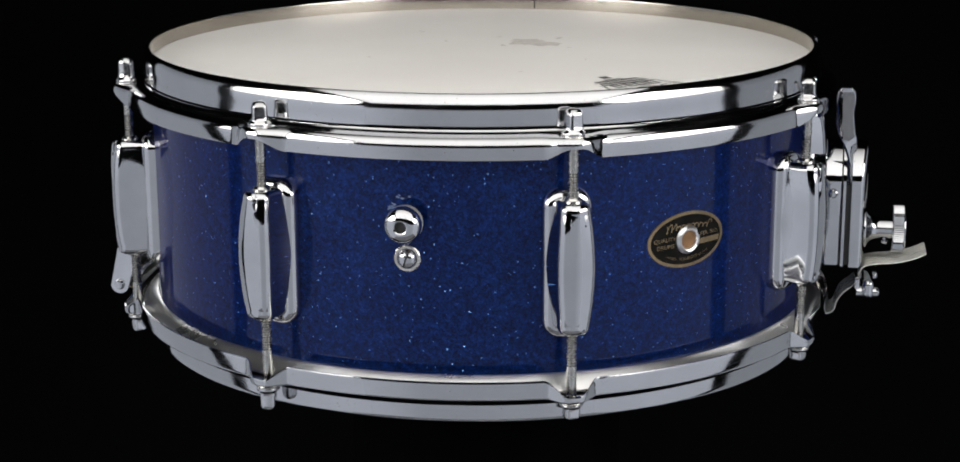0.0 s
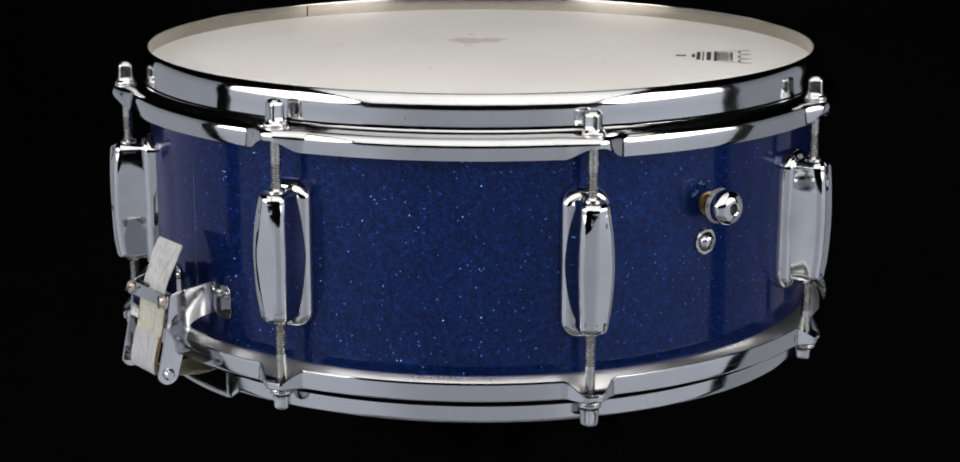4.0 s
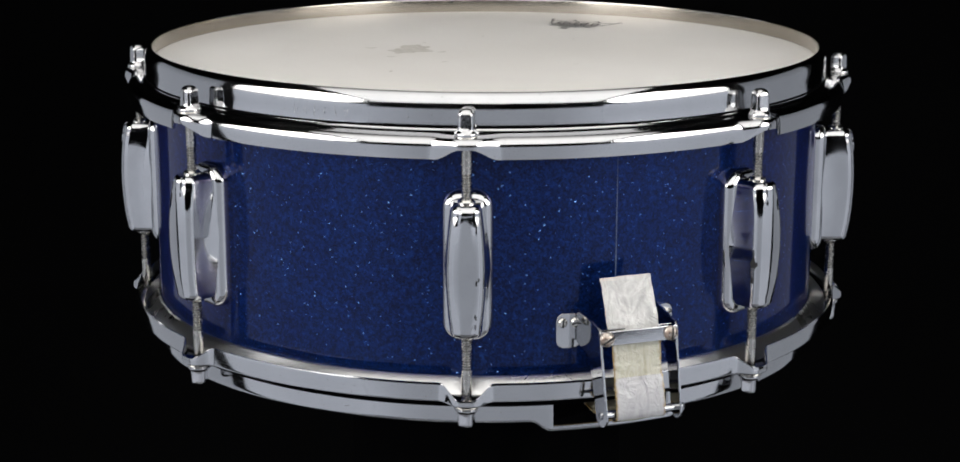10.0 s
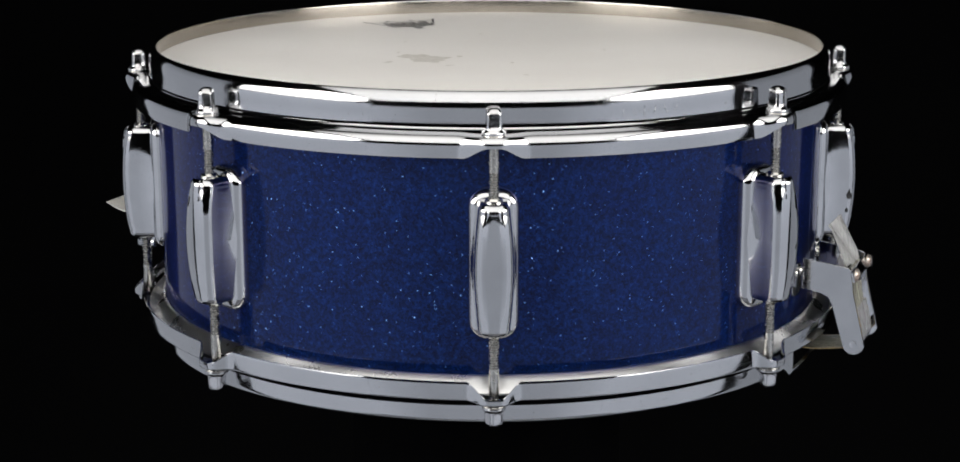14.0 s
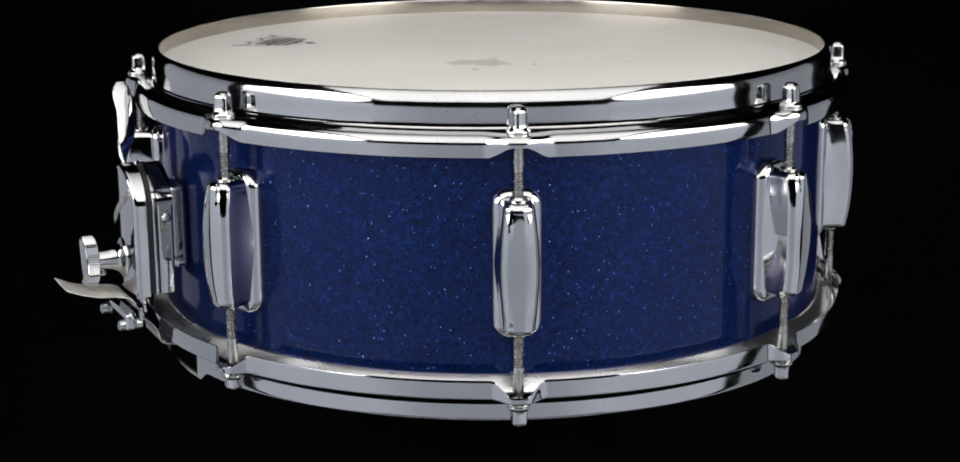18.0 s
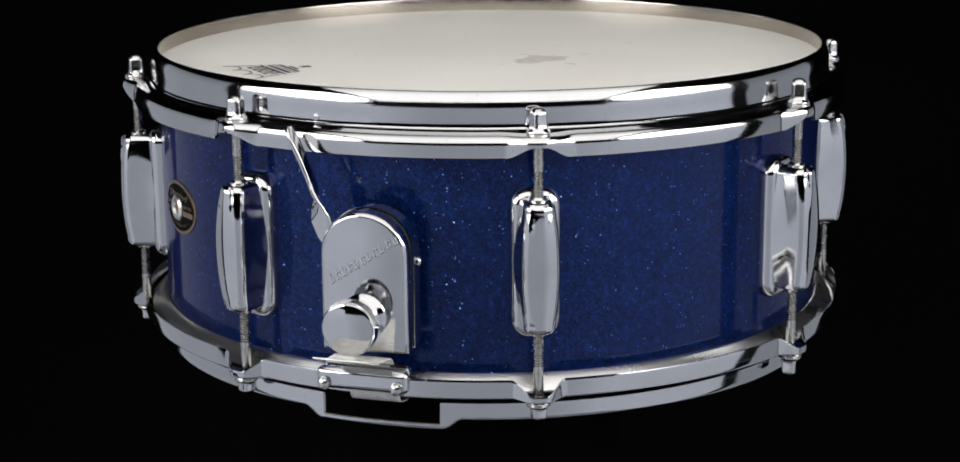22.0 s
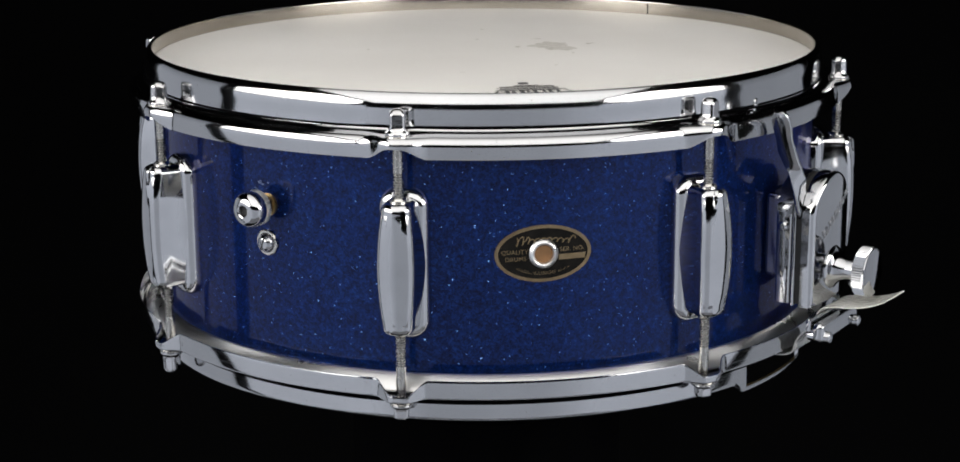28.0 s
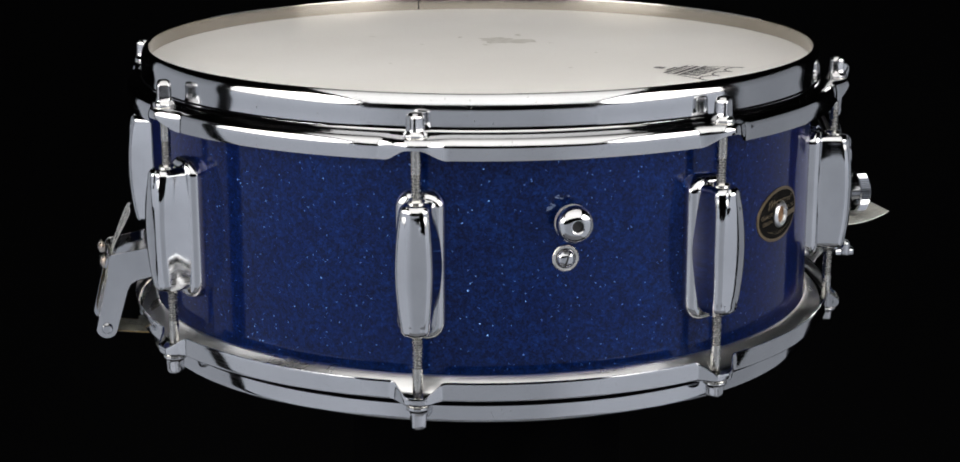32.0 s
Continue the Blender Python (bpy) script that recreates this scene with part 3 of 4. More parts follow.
HEAD_Z = 0.14785
part("smudge", blot(0.0118, 5, 1.15), smudge, batter, "grey worn patch near the middle", pose(0.0285, 0.0300, HEAD_Z, 0, 0, 30))
for x, y, r, seed in ((0.010, 0.052, 0.0022, 1), (-0.020, 0.036, 0.0016, 2), (0.048, 0.012, 0.0014, 3), (0.055, -0.03, 0.0012, 6), (-0.06, -0.02, 0.0013, 7), (-0.035, 0.075, 0.0018, 8), (0.02, -0.07, 0.0012, 9), (0.044, 0.047, 0.0030, 11), (0.012, 0.020, 0.0026, 12)):
    part("speck", blot(r, seed, 0.6), smudge, batter, "", pose(x, y, HEAD_Z, 0, 0, 40 * seed))


def flat_line(pts, w, bm):
    """A thin printed line through (x, y) points."""
    for a, b in zip(pts, pts[1:]):
        a, b = Vector(a), Vector(b)
        n = Vector((a.y - b.y, b.x - a.x)).normalized() * w / 2
        bm.faces.new([bm.verts.new((p.x, p.y, 0)) for p in (a + n, b + n, b - n, a - n)])
    return bm


def printed_mark():
    bm = bmesh.new()
    # crown of three scallops, outwards; side lines; plain blocks and bars below it
    for c in (-0.0150, 0.0, 0.0150):
        flat_line([(c + 0.0075 * math.cos(radians(a)), -0.0225 + 0.0082 * abs(math.sin(radians(a))) ** 0.8) for a in range(0, 181, 15)], 0.0013, bm)
    for sx in (-1, 1):
        flat_line([(sx * 0.0225, -0.0225), (sx * 0.0165, -0.0010)], 0.0012, bm)
    for k, (w, h) in enumerate(((0.0052, 0.0090), (0.0048, 0.0090), (0.0064, 0.0090), (0.0060, 0.0090))):
        x = -0.0106 + 0.0071 * k
        flat_line([(x - w / 2, -0.0050 - h / 2), (x + w / 2, -0.0050 - h / 2)], 0.0020, bm)
        flat_line([(x - w / 2 + 0.001, -0.0050 - h / 2), (x - w / 2 + 0.001, -0.0050 + h / 2)], 0.0020, bm)
        flat_line([(x + w / 2 - 0.001, -0.0050 + h / 2), (x + w / 2 - 0.001, -0.0050 - h / 4)], 0.0016, bm)
        flat_line([(x - w / 2, -0.0050 + h / 2), (x + w / 4, -0.0050 + h / 2)], 0.0018, bm)
    for y, w, h in ((0.0014, 0.0345, 0.0022), (0.0060, 0.0290, 0.0030), (0.0098, 0.0310, 0.0010), (0.0130, 0.0270, 0.0026), (0.0165, 0.0120, 0.0022), (0.0250, 0.0050, 0.0070)):
        flat_line([(-w / 2, y), (w / 2, y)], h, bm)
    for v in bm.verts:
        v.co.y = 0.003 + (v.co.y - 0.003) * 0.78
    return bm


part("printed_mark", printed_mark(), print_black, batter, "black printed crown mark with small lines", at(304.6, 0.1285, HEAD_Z + 0.0001))

# faint scratched marks on the collars of the hoop
scratch = worn(mat("scratched_chrome", metal=1.0), (0.56, 0.56, 0.57), (0.70, 0.70, 0.70), 300, rough=(0.2, 0.32))
bm = bmesh.new()
random.seed(8)
for k in range(6):
    u = -0.0130 + 0.0052 * k
    for q in range(2):
        a, b = (u + random.uniform(-0.001, 0.001), random.uniform(-0.0026, -0.001)), (u + random.uniform(-0.001, 0.0015), random.uniform(0.001, 0.0026))
        n = 0.0001
        bm.faces.new([bm.verts.new(p) for p in ((a[0] - n, 0, a[1]), (a[0] + n, 0, a[1]), (b[0] + n, 0, b[1]), (b[0] - n, 0, b[1]))])
for v in bm.verts:
    v.co.y = 0.1821 - math.sqrt(0.1821 ** 2 - v.co.x ** 2) - 0.0001
part("scratch_marks", bm, scratch, drum, "faint scratched marks", at(125.7, 0.1821, 0.1450))
rivet_mesh = mesh_of("rivet", lathe([(0.0019, 0), (0.0019, 0.0003), (0.0014, 0.0009), (0, 0.0012)], 14), chrome)
part("rivet", rivet_mesh, None, drum, "", at(340.0, 0.1821, 0.1418) @ pose(0, 0, 0, 90))


# badge
def ellipse(a, b, n=48):
    return [(a * math.cos(2 * math.pi * i / n), b * math.sin(2 * math.pi * i / n)) for i in range(n)]


badge_gold = worn(mat("badge_gold", metal=0.9), (0.20, 0.145, 0.08), (0.31, 0.235, 0.14), 180, rough=(0.3, 0.45))
badge_black = worn(matt(mat("badge_black", rough=0.5)), (0.006, 0.006, 0.006), (0.014, 0.013, 0.012), 150)
BADGE = at(303.1, SHELL_R, 0.0806) @ pose(0, 0, 0, 0, -1.6, 0)
badge = part("badge", shell_patch(ellipse(0.0228, 0.0136), SHELL_R, 0.0005), badge_gold, drum, "oval black badge with a gold rim", BADGE)
part("badge_field", shell_patch(ellipse(0.0211, 0.0120), SHELL_R + 0.0005, 0.0002), badge_black, badge, "black enamel field")


def lettering(text, size, place, gap=1.0):
    """Words in the built-in font as a thin mesh; place(x, y) gives (arc length, z) on the shell."""
    cu = bpy.data.curves.new("lettering", "FONT")
    cu.body, cu.size, cu.align_x, cu.align_y, cu.space_character = text, size, "CENTER", "CENTER", gap
    ob = bpy.data.objects.new("lettering", cu)
    me = ob.to_mesh()
    bm = bmesh.new()
    bm.from_mesh(me)
    ob.to_mesh_clear()
    bpy.data.objects.remove(ob)
    r = SHELL_R + 0.00085
    for v in bm.verts:
        v.co = on_shell([place(v.co.x, v.co.y)], r)[0]
    return bm


part("lettering", lettering("QUALITY", 0.0029, lambda x, y: (x - 0.0134, y + 0.0013), 1.06), badge_gold, badge, "gold lettering")
part("lettering", lettering("DRUMS", 0.0029, lambda x, y: (x - 0.0130, y - 0.0021), 1.1), badge_gold, badge, "gold lettering")
part("lettering", lettering("SER. NO.", 0.0028, lambda x, y: (x + 0.0135, y + 0.0014), 1.08), badge_gold, badge, "gold lettering")
part("lettering", lettering("NILES, ILLINOIS U.S.A.", 0.0023, lambda x, y: ((0.0182 + y * 0.9) * math.sin(x / 0.0190), -(0.0093 - y) * math.cos(x / 0.0190)), 1.28), badge_gold, badge, "gold lettering")
part("number_bar", shell_patch([(0.0070, -0.0034), (0.0196, -0.0034), (0.0200, -0.0008), (0.0070, -0.0008)], SHELL_R + 0.0007, 0.0002, (1.0,)), badge_gold, badge, "plain gold bar")
# the script across the top becomes a plain looping line, tall at its start and end
bm = bmesh.new()
pts = []
for k in range(221):
    u = -0.0138 + 0.0276 * k / 220
    a = 2 * math.pi * (u + 0.0138) / 0.0027
    up = 0.5 + 0.5 * math.cos(a)
    tall = 0.0042 if u < -0.0106 else 0.0036 if -0.0085 < u < -0.0062 or 0.0112 < u else 0.0019
    pts.append((u + 0.0006 * math.sin(a) + 0.35 * tall * up, 0.0052 + 0.0016 * math.cos(u / 0.0085) + tall * up - 0.0012))
for p, q in zip(pts, pts[1:]):
    d = Vector((p[1] - q[1], q[0] - p[0])).normalized() * 0.00026
    bm.faces.new([bm.verts.new(v) for v in on_shell([(p[0] + d.x, p[1] + d.y), (q[0] + d.x, q[1] + d.y), (q[0] - d.x, q[1] - d.y), (p[0] - d.x, p[1] - d.y)], SHELL_R + 0.00085)])
part("script_band", bm, badge_gold, badge, "plain gold looping line")
OUT = pose(0, 0, 0, 90)
part("vent_grommet", lathe([(0.0043, -0.001), (0.0043, 0.0014), (0.0047, 0.0021), (0.0055, 0.0024), (0.0063, 0.0019), (0.0069, 0.0011), (0.0069, 0.0005)], 40), aluminium, badge, "chrome air-vent grommet", OUT)
part("vent_hole", lathe([(0, 0.0009), (0.0043, 0.0009)], 32), wood_inside, badge, "brown bare wood inside the vent", OUT)


# muffler knob and its screw
def knurled(r, z0, z1, teeth, depth):
    rings = []
    for z, k in ((z0, 0.96), (z0 + 0.0004, 1.0), (z1 - 0.0004, 1.0), (z1, 0.96)):
        rings.append([((r * k - (depth if i % 2 else 0)) * math.cos(math.pi * i / teeth), (r * k - (depth if i % 2 else 0)) * math.sin(math.pi * i / teeth), z) for i in range(2 * teeth)])
    return loft(rings)


MUFF = at(259.3, SHELL_R, 0.0973) @ OUT
muffler = part("muffler_knob", lathe([(0.0078, 0.0096), (0.0083, 0.0101), (0.0086, 0.0110), (0.0087, 0.0124), (0.0086, 0.0138), (0.0082, 0.0151), (0.0075, 0.0162), (0.0065, 0.0171), (0.0053, 0.0177), (0.0041, 0.0181), (0.0033, 0.0182), (0.0027, 0.0179), (0.0024, 0.0172), (0.0023, 0.0150), (0, 0.0149)], 40), chrome, drum, "domed chrome muffler knob with a hole", MUFF)
knurl_nickel = worn(mat("knurled_nickel", metal=0.85), (0.56, 0.55, 0.50), (0.72, 0.71, 0.66), 300, rough=(0.42, 0.6))
part("knurled_band", knurled(0.0085, 0.0068, 0.0104, 44, 0.0004), knurl_nickel, muffler, "knurled nickel band")
part("stem", lathe([(0.0036, 0.0), (0.0036, 0.0072), (0, 0.0072)], 20), dull_nickel, muffler)
part("brass_washer", lathe([(0.0036, 0), (0.0056, 0), (0.0056, 0.0010), (0.0048, 0.0014), (0.0048, 0.0024), (0.0036, 0.0026)], 28), brass, muffler)
part("hole_bottom", lathe([(0, 0.0160), (0.0023, 0.0160)], 20), black_gap, muffler)
# pale rubbed marks on the wrap above the knob
rubbed = worn(mat("rubbed_wrap", rough=0.5), (0.03, 0.06, 0.16), (0.14, 0.19, 0.31), 700)
for k, (x, y, size) in enumerate(((-0.0086, 0.0072, 0.0012), (-0.0074, 0.0078, 0.0010), (-0.0094, 0.0064, 0.0007), (-0.0066, 0.0086, 0.0008), (-0.0052, 0.0122, 0.0009), (-0.0044, 0.0130, 0.0006), (-0.0030, 0.0116, 0.0008), (0.0004, 0.0126, 0.0006), (-0.0078, 0.0092, 0.0005))):
    part("rub_mark", blot(size, 30 + k, 0.6), rubbed, drum, "pale rubbed mark", MUFF @ pose(x, y - 0.0022, 0.00012 - x * x / (2 * SHELL_R)))
SCREW = at(259.0, SHELL_R, 0.0785) @ OUT
muff_screw = part("muffler_screw", lathe([(0.0064, 0.0), (0.0064, 0.0008), (0.0059, 0.0012), (0.0042, 0.0012)], 32), dull_nickel, drum, "dull washer under a domed screw", SCREW)
part("dark_ring", lathe([(0.0049, 0.0011), (0.0048, 0.0014), (0.0042, 0.0014)], 28), black_gap, muff_screw)
part("screw_head", lathe([(0.0045, 0.0010), (0.0044, 0.0020), (0.0037, 0.0032), (0.0022, 0.0040), (0.0010, 0.0042), (0, 0.0042)], 24), chrome, muff_screw)
part("slot", box(0.0068, 0.0008, 0.0006, 0, pose(0, 0, 0.0040, 0, 0, 70)), black_gap, muff_screw)


# ---- strainer ----
def arch(w, z0, z1, n=20):
    r = w / 2
    return [(-r, z0), (r, z0)] + [(r * math.cos(math.pi * i / n), z1 - r + r * math.sin(math.pi * i / n)) for i in range(n + 1)]


SA = at(STRAINER, 0.0015, 0.0)          # local -y is the distance from the drum's axis
def crowned_cover(w, z0, z1, front, back, crown, lip):
    """An arched cover whose face is bowed across its width, with rolled edges."""
    r, zc = w / 2, (z0 + z1) / 2
    line = [(-r + 2 * r * k / 14, z0) for k in range(14)] + [(r, z0 + (z1 - r - z0) * k / 6) for k in range(6)]
    line += [(r * math.cos(math.pi * k / 28), z1 - r + r * math.sin(math.pi * k / 28)) for k in range(28)]
    line += [(-r, z1 - r + (z0 - z1 + r) * k / 6) for k in range(6)]

    def drawn_in(i, push):
        kx, kz = 1 - i / r, 1 - i / (zc - z0)
        return [(x * kx, front + crown * (x * kx / r) ** 2 + push, zc + (z - zc) * kz) for x, z in line]
    rings = [[(x, back, z) for x, z in line], drawn_in(0.0, lip * 1.3)]
    rings += [drawn_in(lip * (1 - math.cos(radians(a))), lip * (1 - math.sin(radians(a)))) for a in (0, 15, 30, 45, 60, 75, 90)]
    rings += [drawn_in(r * k, 0.0) for k in (0.12, 0.22, 0.36, 0.52, 0.68, 0.84, 0.96)]
    return loft(rings)


strainer = part("strainer", crowned_cover(0.0412, 0.0402, 0.1052, -0.2075, -0.1992, 0.0021, 0.0021), chrome, drum, "chrome arched throw-off strainer", SA, 50)
part("middle_plate", plate(arch(0.0418, 0.0406, 0.1057), 0.0016, bevel=0.0003, m=pose(0, -0.1962, 0)), chrome, strainer)
part("joint", plate(arch(0.0386, 0.0412, 0.1038), 0.0120, m=pose(0, -0.1995, 0)), black_gap, strainer, "dark joint between the covers")
part("rear_cover", plate(arch(0.0408, 0.0412, 0.1048), 0.0080, bevel=0.0012, m=pose(0, -0.1938, 0)), chrome, strainer, angle=50)
part("mounting_block", box(0.0300, 0.0105, 0.042, 0.002, pose(0, -0.1822, 0.073)), chrome, strainer)
for x in (-0.0206, 0.0206):
    part("side_screw", lathe([(0.0024, 0), (0.0024, 0.0010), (0.0016, 0.0018), (0, 0.0021)], 16), chrome, strainer, m=pose(x, -0.1895, 0.0800, 0, 90 if x > 0 else -90, 0))
# engraved word: plain short strokes on a slant, each with its shadow painted as a dark lower edge
cut_dark = worn(mat("engraved_shadow", metal=1.0), (0.10, 0.10, 0.11), (0.18, 0.18, 0.19), 200, rough=(0.3, 0.5))
for name, shade, off, out in (("engraved_strokes", scratch, 0.0, 0.00012), ("engraved_edge_shade", cut_dark, -0.00035, 0.0)):
    bm = bmesh.new()
    for k in range(11):
        x, z = -0.0150 + 0.0030 * k - 0.5 * off, 0.0732 + 0.00195 * k + off
        for dx, w, h in ((0.0, 0.00055, 0.0040), (0.0014, 0.0005, 0.0034 if k % 3 else 0.0018)):
            box(w, 0.0003, h, 0, pose(x + dx, -0.2075 - out + 0.0021 * ((x + dx) / 0.0206) ** 2, z + 0.0006, 0, -22, 0), bm)
        box(0.0018, 0.0003, 0.0005, 0, pose(x + 0.0007, -0.2075 - out + 0.0021 * ((x + 0.0007) / 0.0206) ** 2, z + (0.0022 if k % 2 else -0.0010), 0, -33, 0), bm)
    part(name, bm, shade, strainer, "engraved slanting row of plain strokes" if not off else "")
KN = pose(0.0004, -0.2068, 0.0572) @ OUT
part("knob_base", lathe([(0.0108, -0.0006), (0.0108, 0.0006), (0.0103, 0.0013), (0.0088, 0.0021), (0.0072, 0.0034), (0.0061, 0.0052), (0.0055, 0.0072), (0.0052, 0.0090), (0.0052, 0.0152)], 40), chrome, strainer, "", KN)
knob = part("tension_knob", lathe([(0.0044, 0.0148), (0.0114, 0.0148), (0.0121, 0.0153), (0.0121, 0.0206), (0.0117, 0.0214), (0.0109, 0.0218), (0, 0.0218)], 48), chrome, strainer, "flat-faced knurled chrome knob", KN)
part("set_screw", lathe([(0.0013, -0.0012), (0.0013, 0.0010), (0.0020, 0.0014), (0.0021, 0.0024), (0.0013, 0.0033), (0, 0.0035)], 14), chrome, strainer, m=pose(0.0004, -0.2180, 0.0522, 180, 0, 0))
part("knurling", knurled(0.0126, 0.0150, 0.0211, 68, 0.00045), chrome, knob)


def lever():
    path = [(-0.0120, 0.0830, 0, 0.0096, 0), (-0.0165, 0.0880, 0, 0.0098, 0), (-0.0200, 0.0930, 0, 0.0098, 0.0004), (-0.0226, 0.0990, 6, 0.0096, 0.0006), (-0.0238, 0.1040, 32, 0.0086, 0.0004), (-0.0248, 0.1085, 70, 0.0072, -0.0006), (-0.0258, 0.1115, 86, 0.0086, -0.0016), (-0.0268, 0.1138, 88, 0.0086, -0.0024),
            (-0.0292, 0.1190, 88, 0.0094, -0.0034), (-0.0325, 0.1260, 88, 0.0083, -0.0036), (-0.0352, 0.1320, 88, 0.0098, -0.0036), (-0.0369, 0.1356, 88, 0.0096, -0.0036), (-0.0379, 0.1377, 88, 0.0083, -0.0036), (-0.0386, 0.1392, 88, 0.0060, -0.0036), (-0.0389, 0.1399, 88, 0.0040, -0.0036)]
    rings = []
    for i, (x, z, twist, w, out) in enumerate(path):
        a, b = path[max(i - 1, 0)], path[min(i + 1, len(path) - 1)]
        t = Vector((b[0] - a[0], 0, b[1] - a[1])).normalized()
        u, v = Vector((t.z, 0, -t.x)), Vector((0, -1, 0))
        c, s = math.cos(radians(twist)), math.sin(radians(twist))
        wide, thin = u * c + v * s, -u * s + v * c
        o = Vector((x, -0.1975 - out, z))
        rings.append([o + wide * w / 2 * p + thin * 0.0011 * q for p, q in ((-1, -0.3), (-0.95, -0.8), (-0.86, -1), (0.86, -1), (0.95, -0.8), (1, -0.3), (1, 0.3), (0.95, 0.8), (0.86, 1), (-0.86, 1), (-0.95, 0.8), (-1, 0.3))])
    return loft(rings)


part("lever", lever(), chrome, strainer, "twisted flat throw-off lever", angle=45)
part("clamp_bar", box(0.0400, 0.0030, 0.0072, 0.0011, pose(0.0004, -0.2042, 0.0312)), chrome, strainer)
part("clamp_bar", box(0.0440, 0.0062, 0.0104, 0.0030, pose(0.0004, -0.2098, 0.0284), seg=5), chrome, strainer)
for x in (-0.0172, 0.0174):
    part("clamp_screw", lathe([(0.0030, -0.0085), (0.0030, 0.0015), (0.0026, 0.0026), (0.0014, 0.0034), (0, 0.0036)], 18), chrome, strainer, m=pose(x, -0.2125, 0.0262) @ OUT)


def eased(path, steps=5):
    """A smooth line through the points."""
    out = []
    p = [path[0]] + list(path) + [path[-1]]
    for i in range(1, len(p) - 2):
        for k in range(steps):
            t = k / steps
            out.append(tuple(0.5 * (2 * p[i][c] + (p[i + 1][c] - p[i - 1][c]) * t + (2 * p[i - 1][c] - 5 * p[i][c] + 4 * p[i + 1][c] - p[i + 2][c]) * t * t + (3 * p[i][c] - p[i - 1][c] - 3 * p[i + 1][c] + p[i + 2][c]) * t ** 3) for c in (0, 1)))
    return out + [path[-1]]


def strap(pts, width, thick=0.0006, wave=0.0):
    bm = bmesh.new()
    path = eased(pts)
    rings = []
    cols = 9
    for i, (r, z) in enumerate(path):
        a, b = path[max(i - 1, 0)], path[min(i + 1, len(path) - 1)]
        t = Vector((b[0] - a[0], b[1] - a[1])).normalized()
        n = Vector((-t.y, t.x))
        s = i / (len(path) - 1)
        ripple = [wave * (math.sin(7 * s + 1.1 * c) * 0.5 + 0.8 * math.cos(math.pi * c / (cols - 1))) for c in range(cols)]
        edge = 0.00025 * math.sin(23 * s) + 0.0002 * math.sin(51 * s)
        xs = [(-0.5 + c / (cols - 1)) * (width + edge) for c in range(cols)]
        rings.append([(xs[c], -(r + n.x * (thick / 2 + ripple[c])), z + n.y * (thick / 2 + ripple[c])) for c in range(cols)] + [(xs[c], -(r + n.x * (-thick / 2 + ripple[c])), z + n.y * (-thick / 2 + ripple[c])) for c in reversed(range(cols))])
    return loft(rings)


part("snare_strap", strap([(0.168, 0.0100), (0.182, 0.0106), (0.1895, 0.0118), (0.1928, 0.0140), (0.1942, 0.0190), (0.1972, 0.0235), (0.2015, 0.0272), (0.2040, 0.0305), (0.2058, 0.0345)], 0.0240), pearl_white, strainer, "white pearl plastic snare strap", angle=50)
part("strap_tail", strap([(0.2052, 0.0352), (0.2080, 0.0386), (0.2140, 0.0402), (0.2230, 0.0412), (0.2320, 0.0434), (0.2398, 0.0468)], 0.0255, 0.0005, wave=0.00015), pearl_ivory_lit, strainer, "free end of the strap, curling out", pose(0.0008, 0, 0, 0, 0, 0), 50)


# ---- butt plate ----
BA = at(BUTT, 0.0, 0.0)


def arm_outline():
    pts = [(-0.1800, 0.0385), (-0.1800, 0.0545), (-0.1900, 0.0530), (-0.2030, 0.0512), (-0.2046, 0.0500)]
    c, r = (-0.2072, 0.0113), 0.0056
    pts += [(-0.2060, 0.0380), (-0.2075, 0.0320)] + [(c[0] + r * math.cos(radians(a)), c[1] + r * math.sin(radians(a))) for a in (190, 215, 240, 265, 290, 315, 340, 10)]
    return pts + [(-0.1962, 0.0310), (-0.1940, 0.0352), (-0.1900, 0.0372)]


def tab():
    return plate(round_rect(0.0118, 0.0166, 0.0033, 5), 0.0012, bevel=0.0003, m=pose(0, -0.0012, 0))


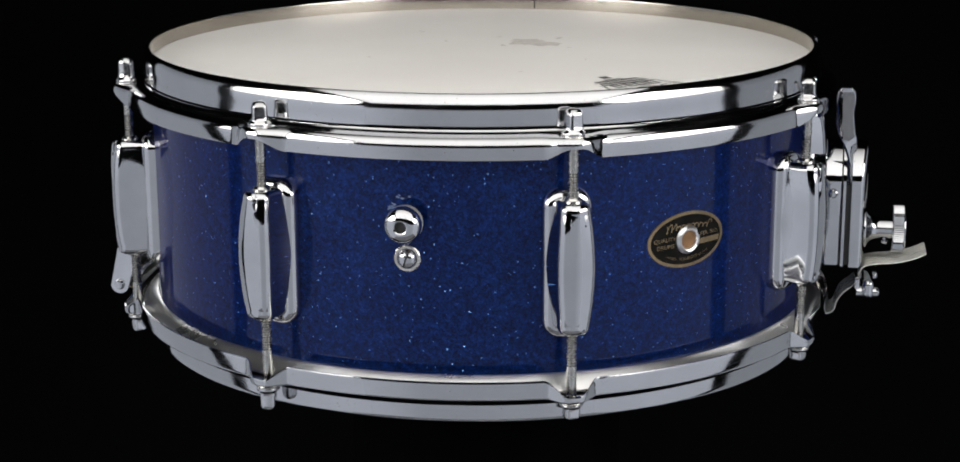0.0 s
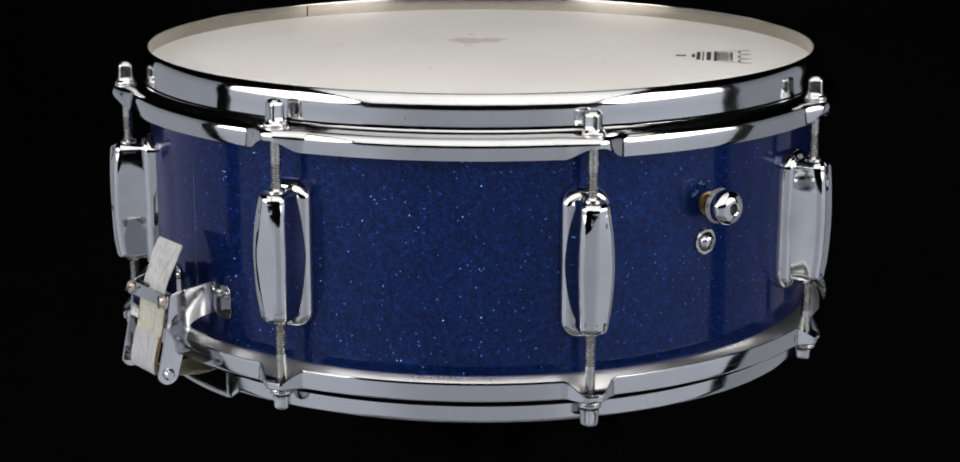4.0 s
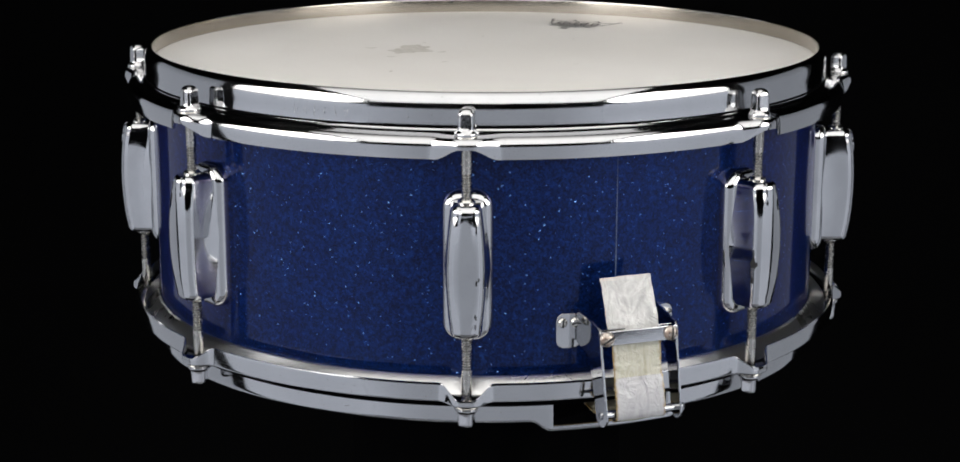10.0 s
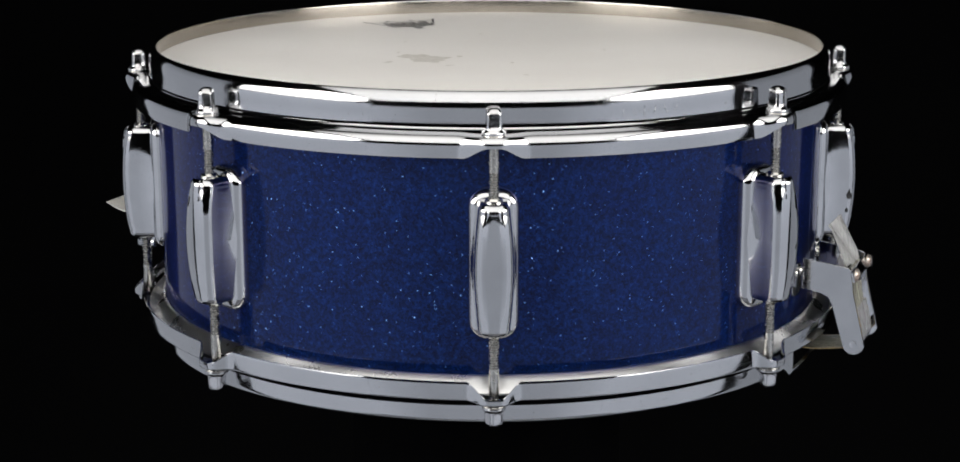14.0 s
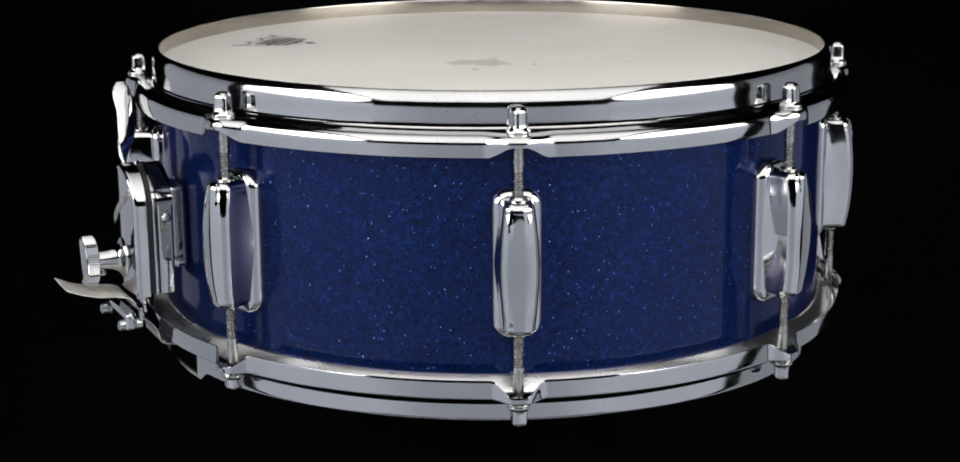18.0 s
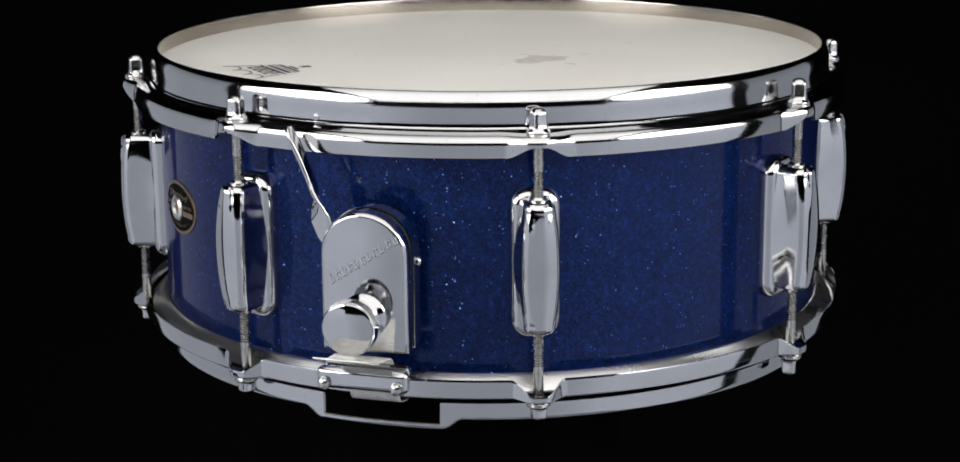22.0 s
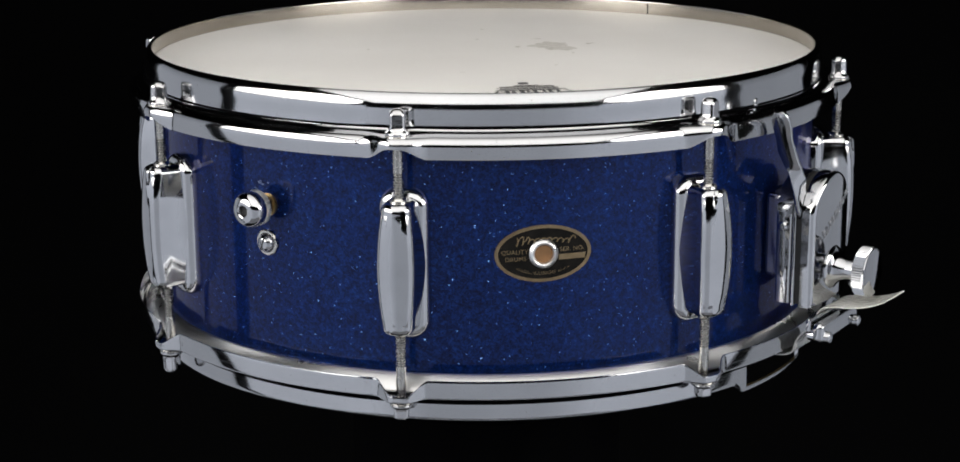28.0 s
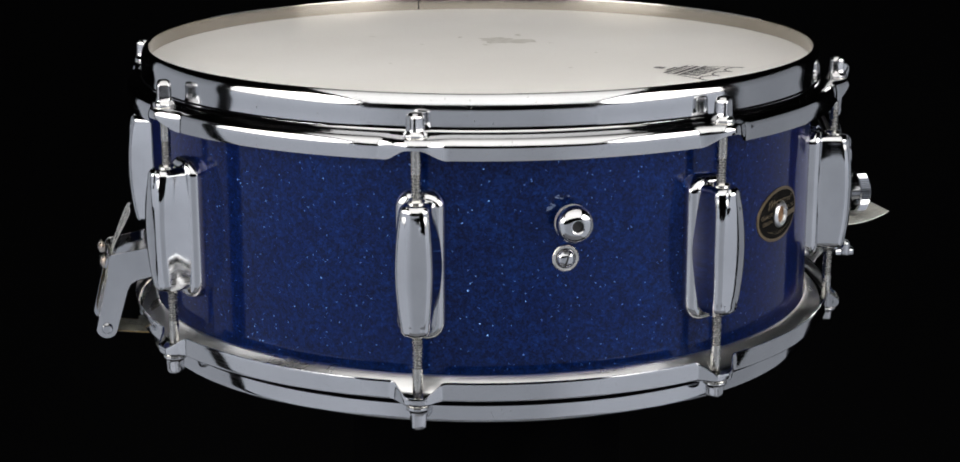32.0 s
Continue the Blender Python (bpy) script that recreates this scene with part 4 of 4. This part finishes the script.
butt = part("butt_plate", lathe([(0, -0.0195), (0.0019, -0.0195), (0.0019, 0.0195), (0, 0.0195)], 16, m=pose(0, -0.2072, 0.0113, 0, 90, 0)), chrome, drum, "chrome butt plate with two arms and a cross pin", BA)
for side in (-1, 1):
    bm = plate(arm_outline(), 0.0012, bevel=0.0003)
    # the outline lies in (y, z); turn it so that its thickness runs along x
    bmesh.ops.transform(bm, matrix=Matrix(((0, side, 0, side * 0.0186), (1, 0, 0, 0), (0, 0, 1, 0), (0, 0, 0, 1))), verts=bm.verts)
    arm = part("arm", bm, chrome, butt, "", pose(side * 0.018, -0.195, 0, 0, 0, -2.5 * side) @ pose(-side * 0.018, 0.195, 0))
    lean = math.degrees(math.asin(0.0234 / SHELL_R)) * side
    seat = pose(0, 0, 0, 0, 0, lean) @ pose(0, -SHELL_R - 0.0001, 0.0438)
    mount = part("mounting_tab", tab(), chrome, butt, "", seat)
    for x, turn in ((-0.0030, 20), (0.0030, 90 if side < 0 else 35)):
        m = pose(side * x, -0.0012, 0.0040) @ OUT
        part("screw", lathe([(0.0023, 0), (0.0022, 0.0009), (0.0015, 0.0016), (0, 0.0018)], 16), dull_nickel, mount, m=m)
        part("slot", box(0.0042, 0.0007, 0.0004, 0, pose(0, 0, 0.0018, 0, 0, turn)), black_gap, mount, m=m)
    part("clamp_screw", lathe([(0.0035, 0), (0.0035, 0.0006), (0.0028, 0.0017), (0.0014, 0.0024), (0, 0.0026)], 20), rust, butt, "round screw with rust in its slot", pose(side * 0.0158 - 0.0008, -0.2064, 0.0470) @ OUT)
    part("slot", box(0.0064, 0.0007, 0.0005, 0, pose(0, 0, 0.0025, 0, 0, 60 + 30 * side)), black_gap, butt, m=pose(side * 0.0158 - 0.0008, -0.2064, 0.0470) @ OUT)
part("clamp_bar", box(0.0385, 0.0014, 0.0064, 0.0003, pose(-0.0008, -0.2057, 0.0470, -13, 0, 0)), chrome, butt)
part("clamp_bar", box(0.0350, 0.0014, 0.0064, 0.0003, pose(0, -0.2015, 0.0470)), chrome, butt)
part("pin_head", lathe([(0.0030, 0), (0.0030, 0.0008), (0.0022, 0.0022), (0, 0.0027)], 18), chrome, butt, m=pose(0.0193, -0.2072, 0.0113, 0, 90, 0))
part("pin_head", lathe([(0.0018, 0), (0.0017, 0.0006), (0, 0.0008)], 14), chrome, butt, m=pose(-0.0192, -0.2072, 0.0113, 0, -90, 0))
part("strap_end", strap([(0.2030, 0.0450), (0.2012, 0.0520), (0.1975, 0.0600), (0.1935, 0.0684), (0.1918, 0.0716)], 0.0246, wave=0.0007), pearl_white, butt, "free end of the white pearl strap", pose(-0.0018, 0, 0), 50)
part("snare_strap", strap([(0.2030, 0.0490), (0.2036, 0.0420), (0.2058, 0.0300), (0.2090, 0.0180), (0.2100, 0.0118), (0.2088, 0.0086), (0.2065, 0.0078), (0.2000, 0.0070), (0.1850, 0.0052), (0.170, 0.0062)], 0.0244, wave=0.0003), pearl_cream, butt, "yellowed pearl strap round the pin", pose(-0.0008, 0, 0), 50)
part("tape", strap([(0.2071, 0.0282), (0.2083, 0.0240), (0.2099, 0.0180), (0.2107, 0.0120), (0.2100, 0.0092)], 0.0240, 0.0003), tape_grey, butt, "greyish translucent tape on the strap", pose(-0.0008, 0, 0), 50)


# ---- what turns ----
def motions():
    seat = pose(-0.0023, 0.0025, DRUM_Z, 0.3, 0, 0)
    rows, flat = [], []
    for t in range(33):
        turn = pose(0, 0, 0, 0, 0, 11.992 * t)
        rows.append((t, turn @ seat))
        flat.append((t, pose(0, 0, DRUM_Z - 0.030, 0, 0, 11.992 * t)))
    walk(drum, rows)
    walk(platter, flat)


motions()
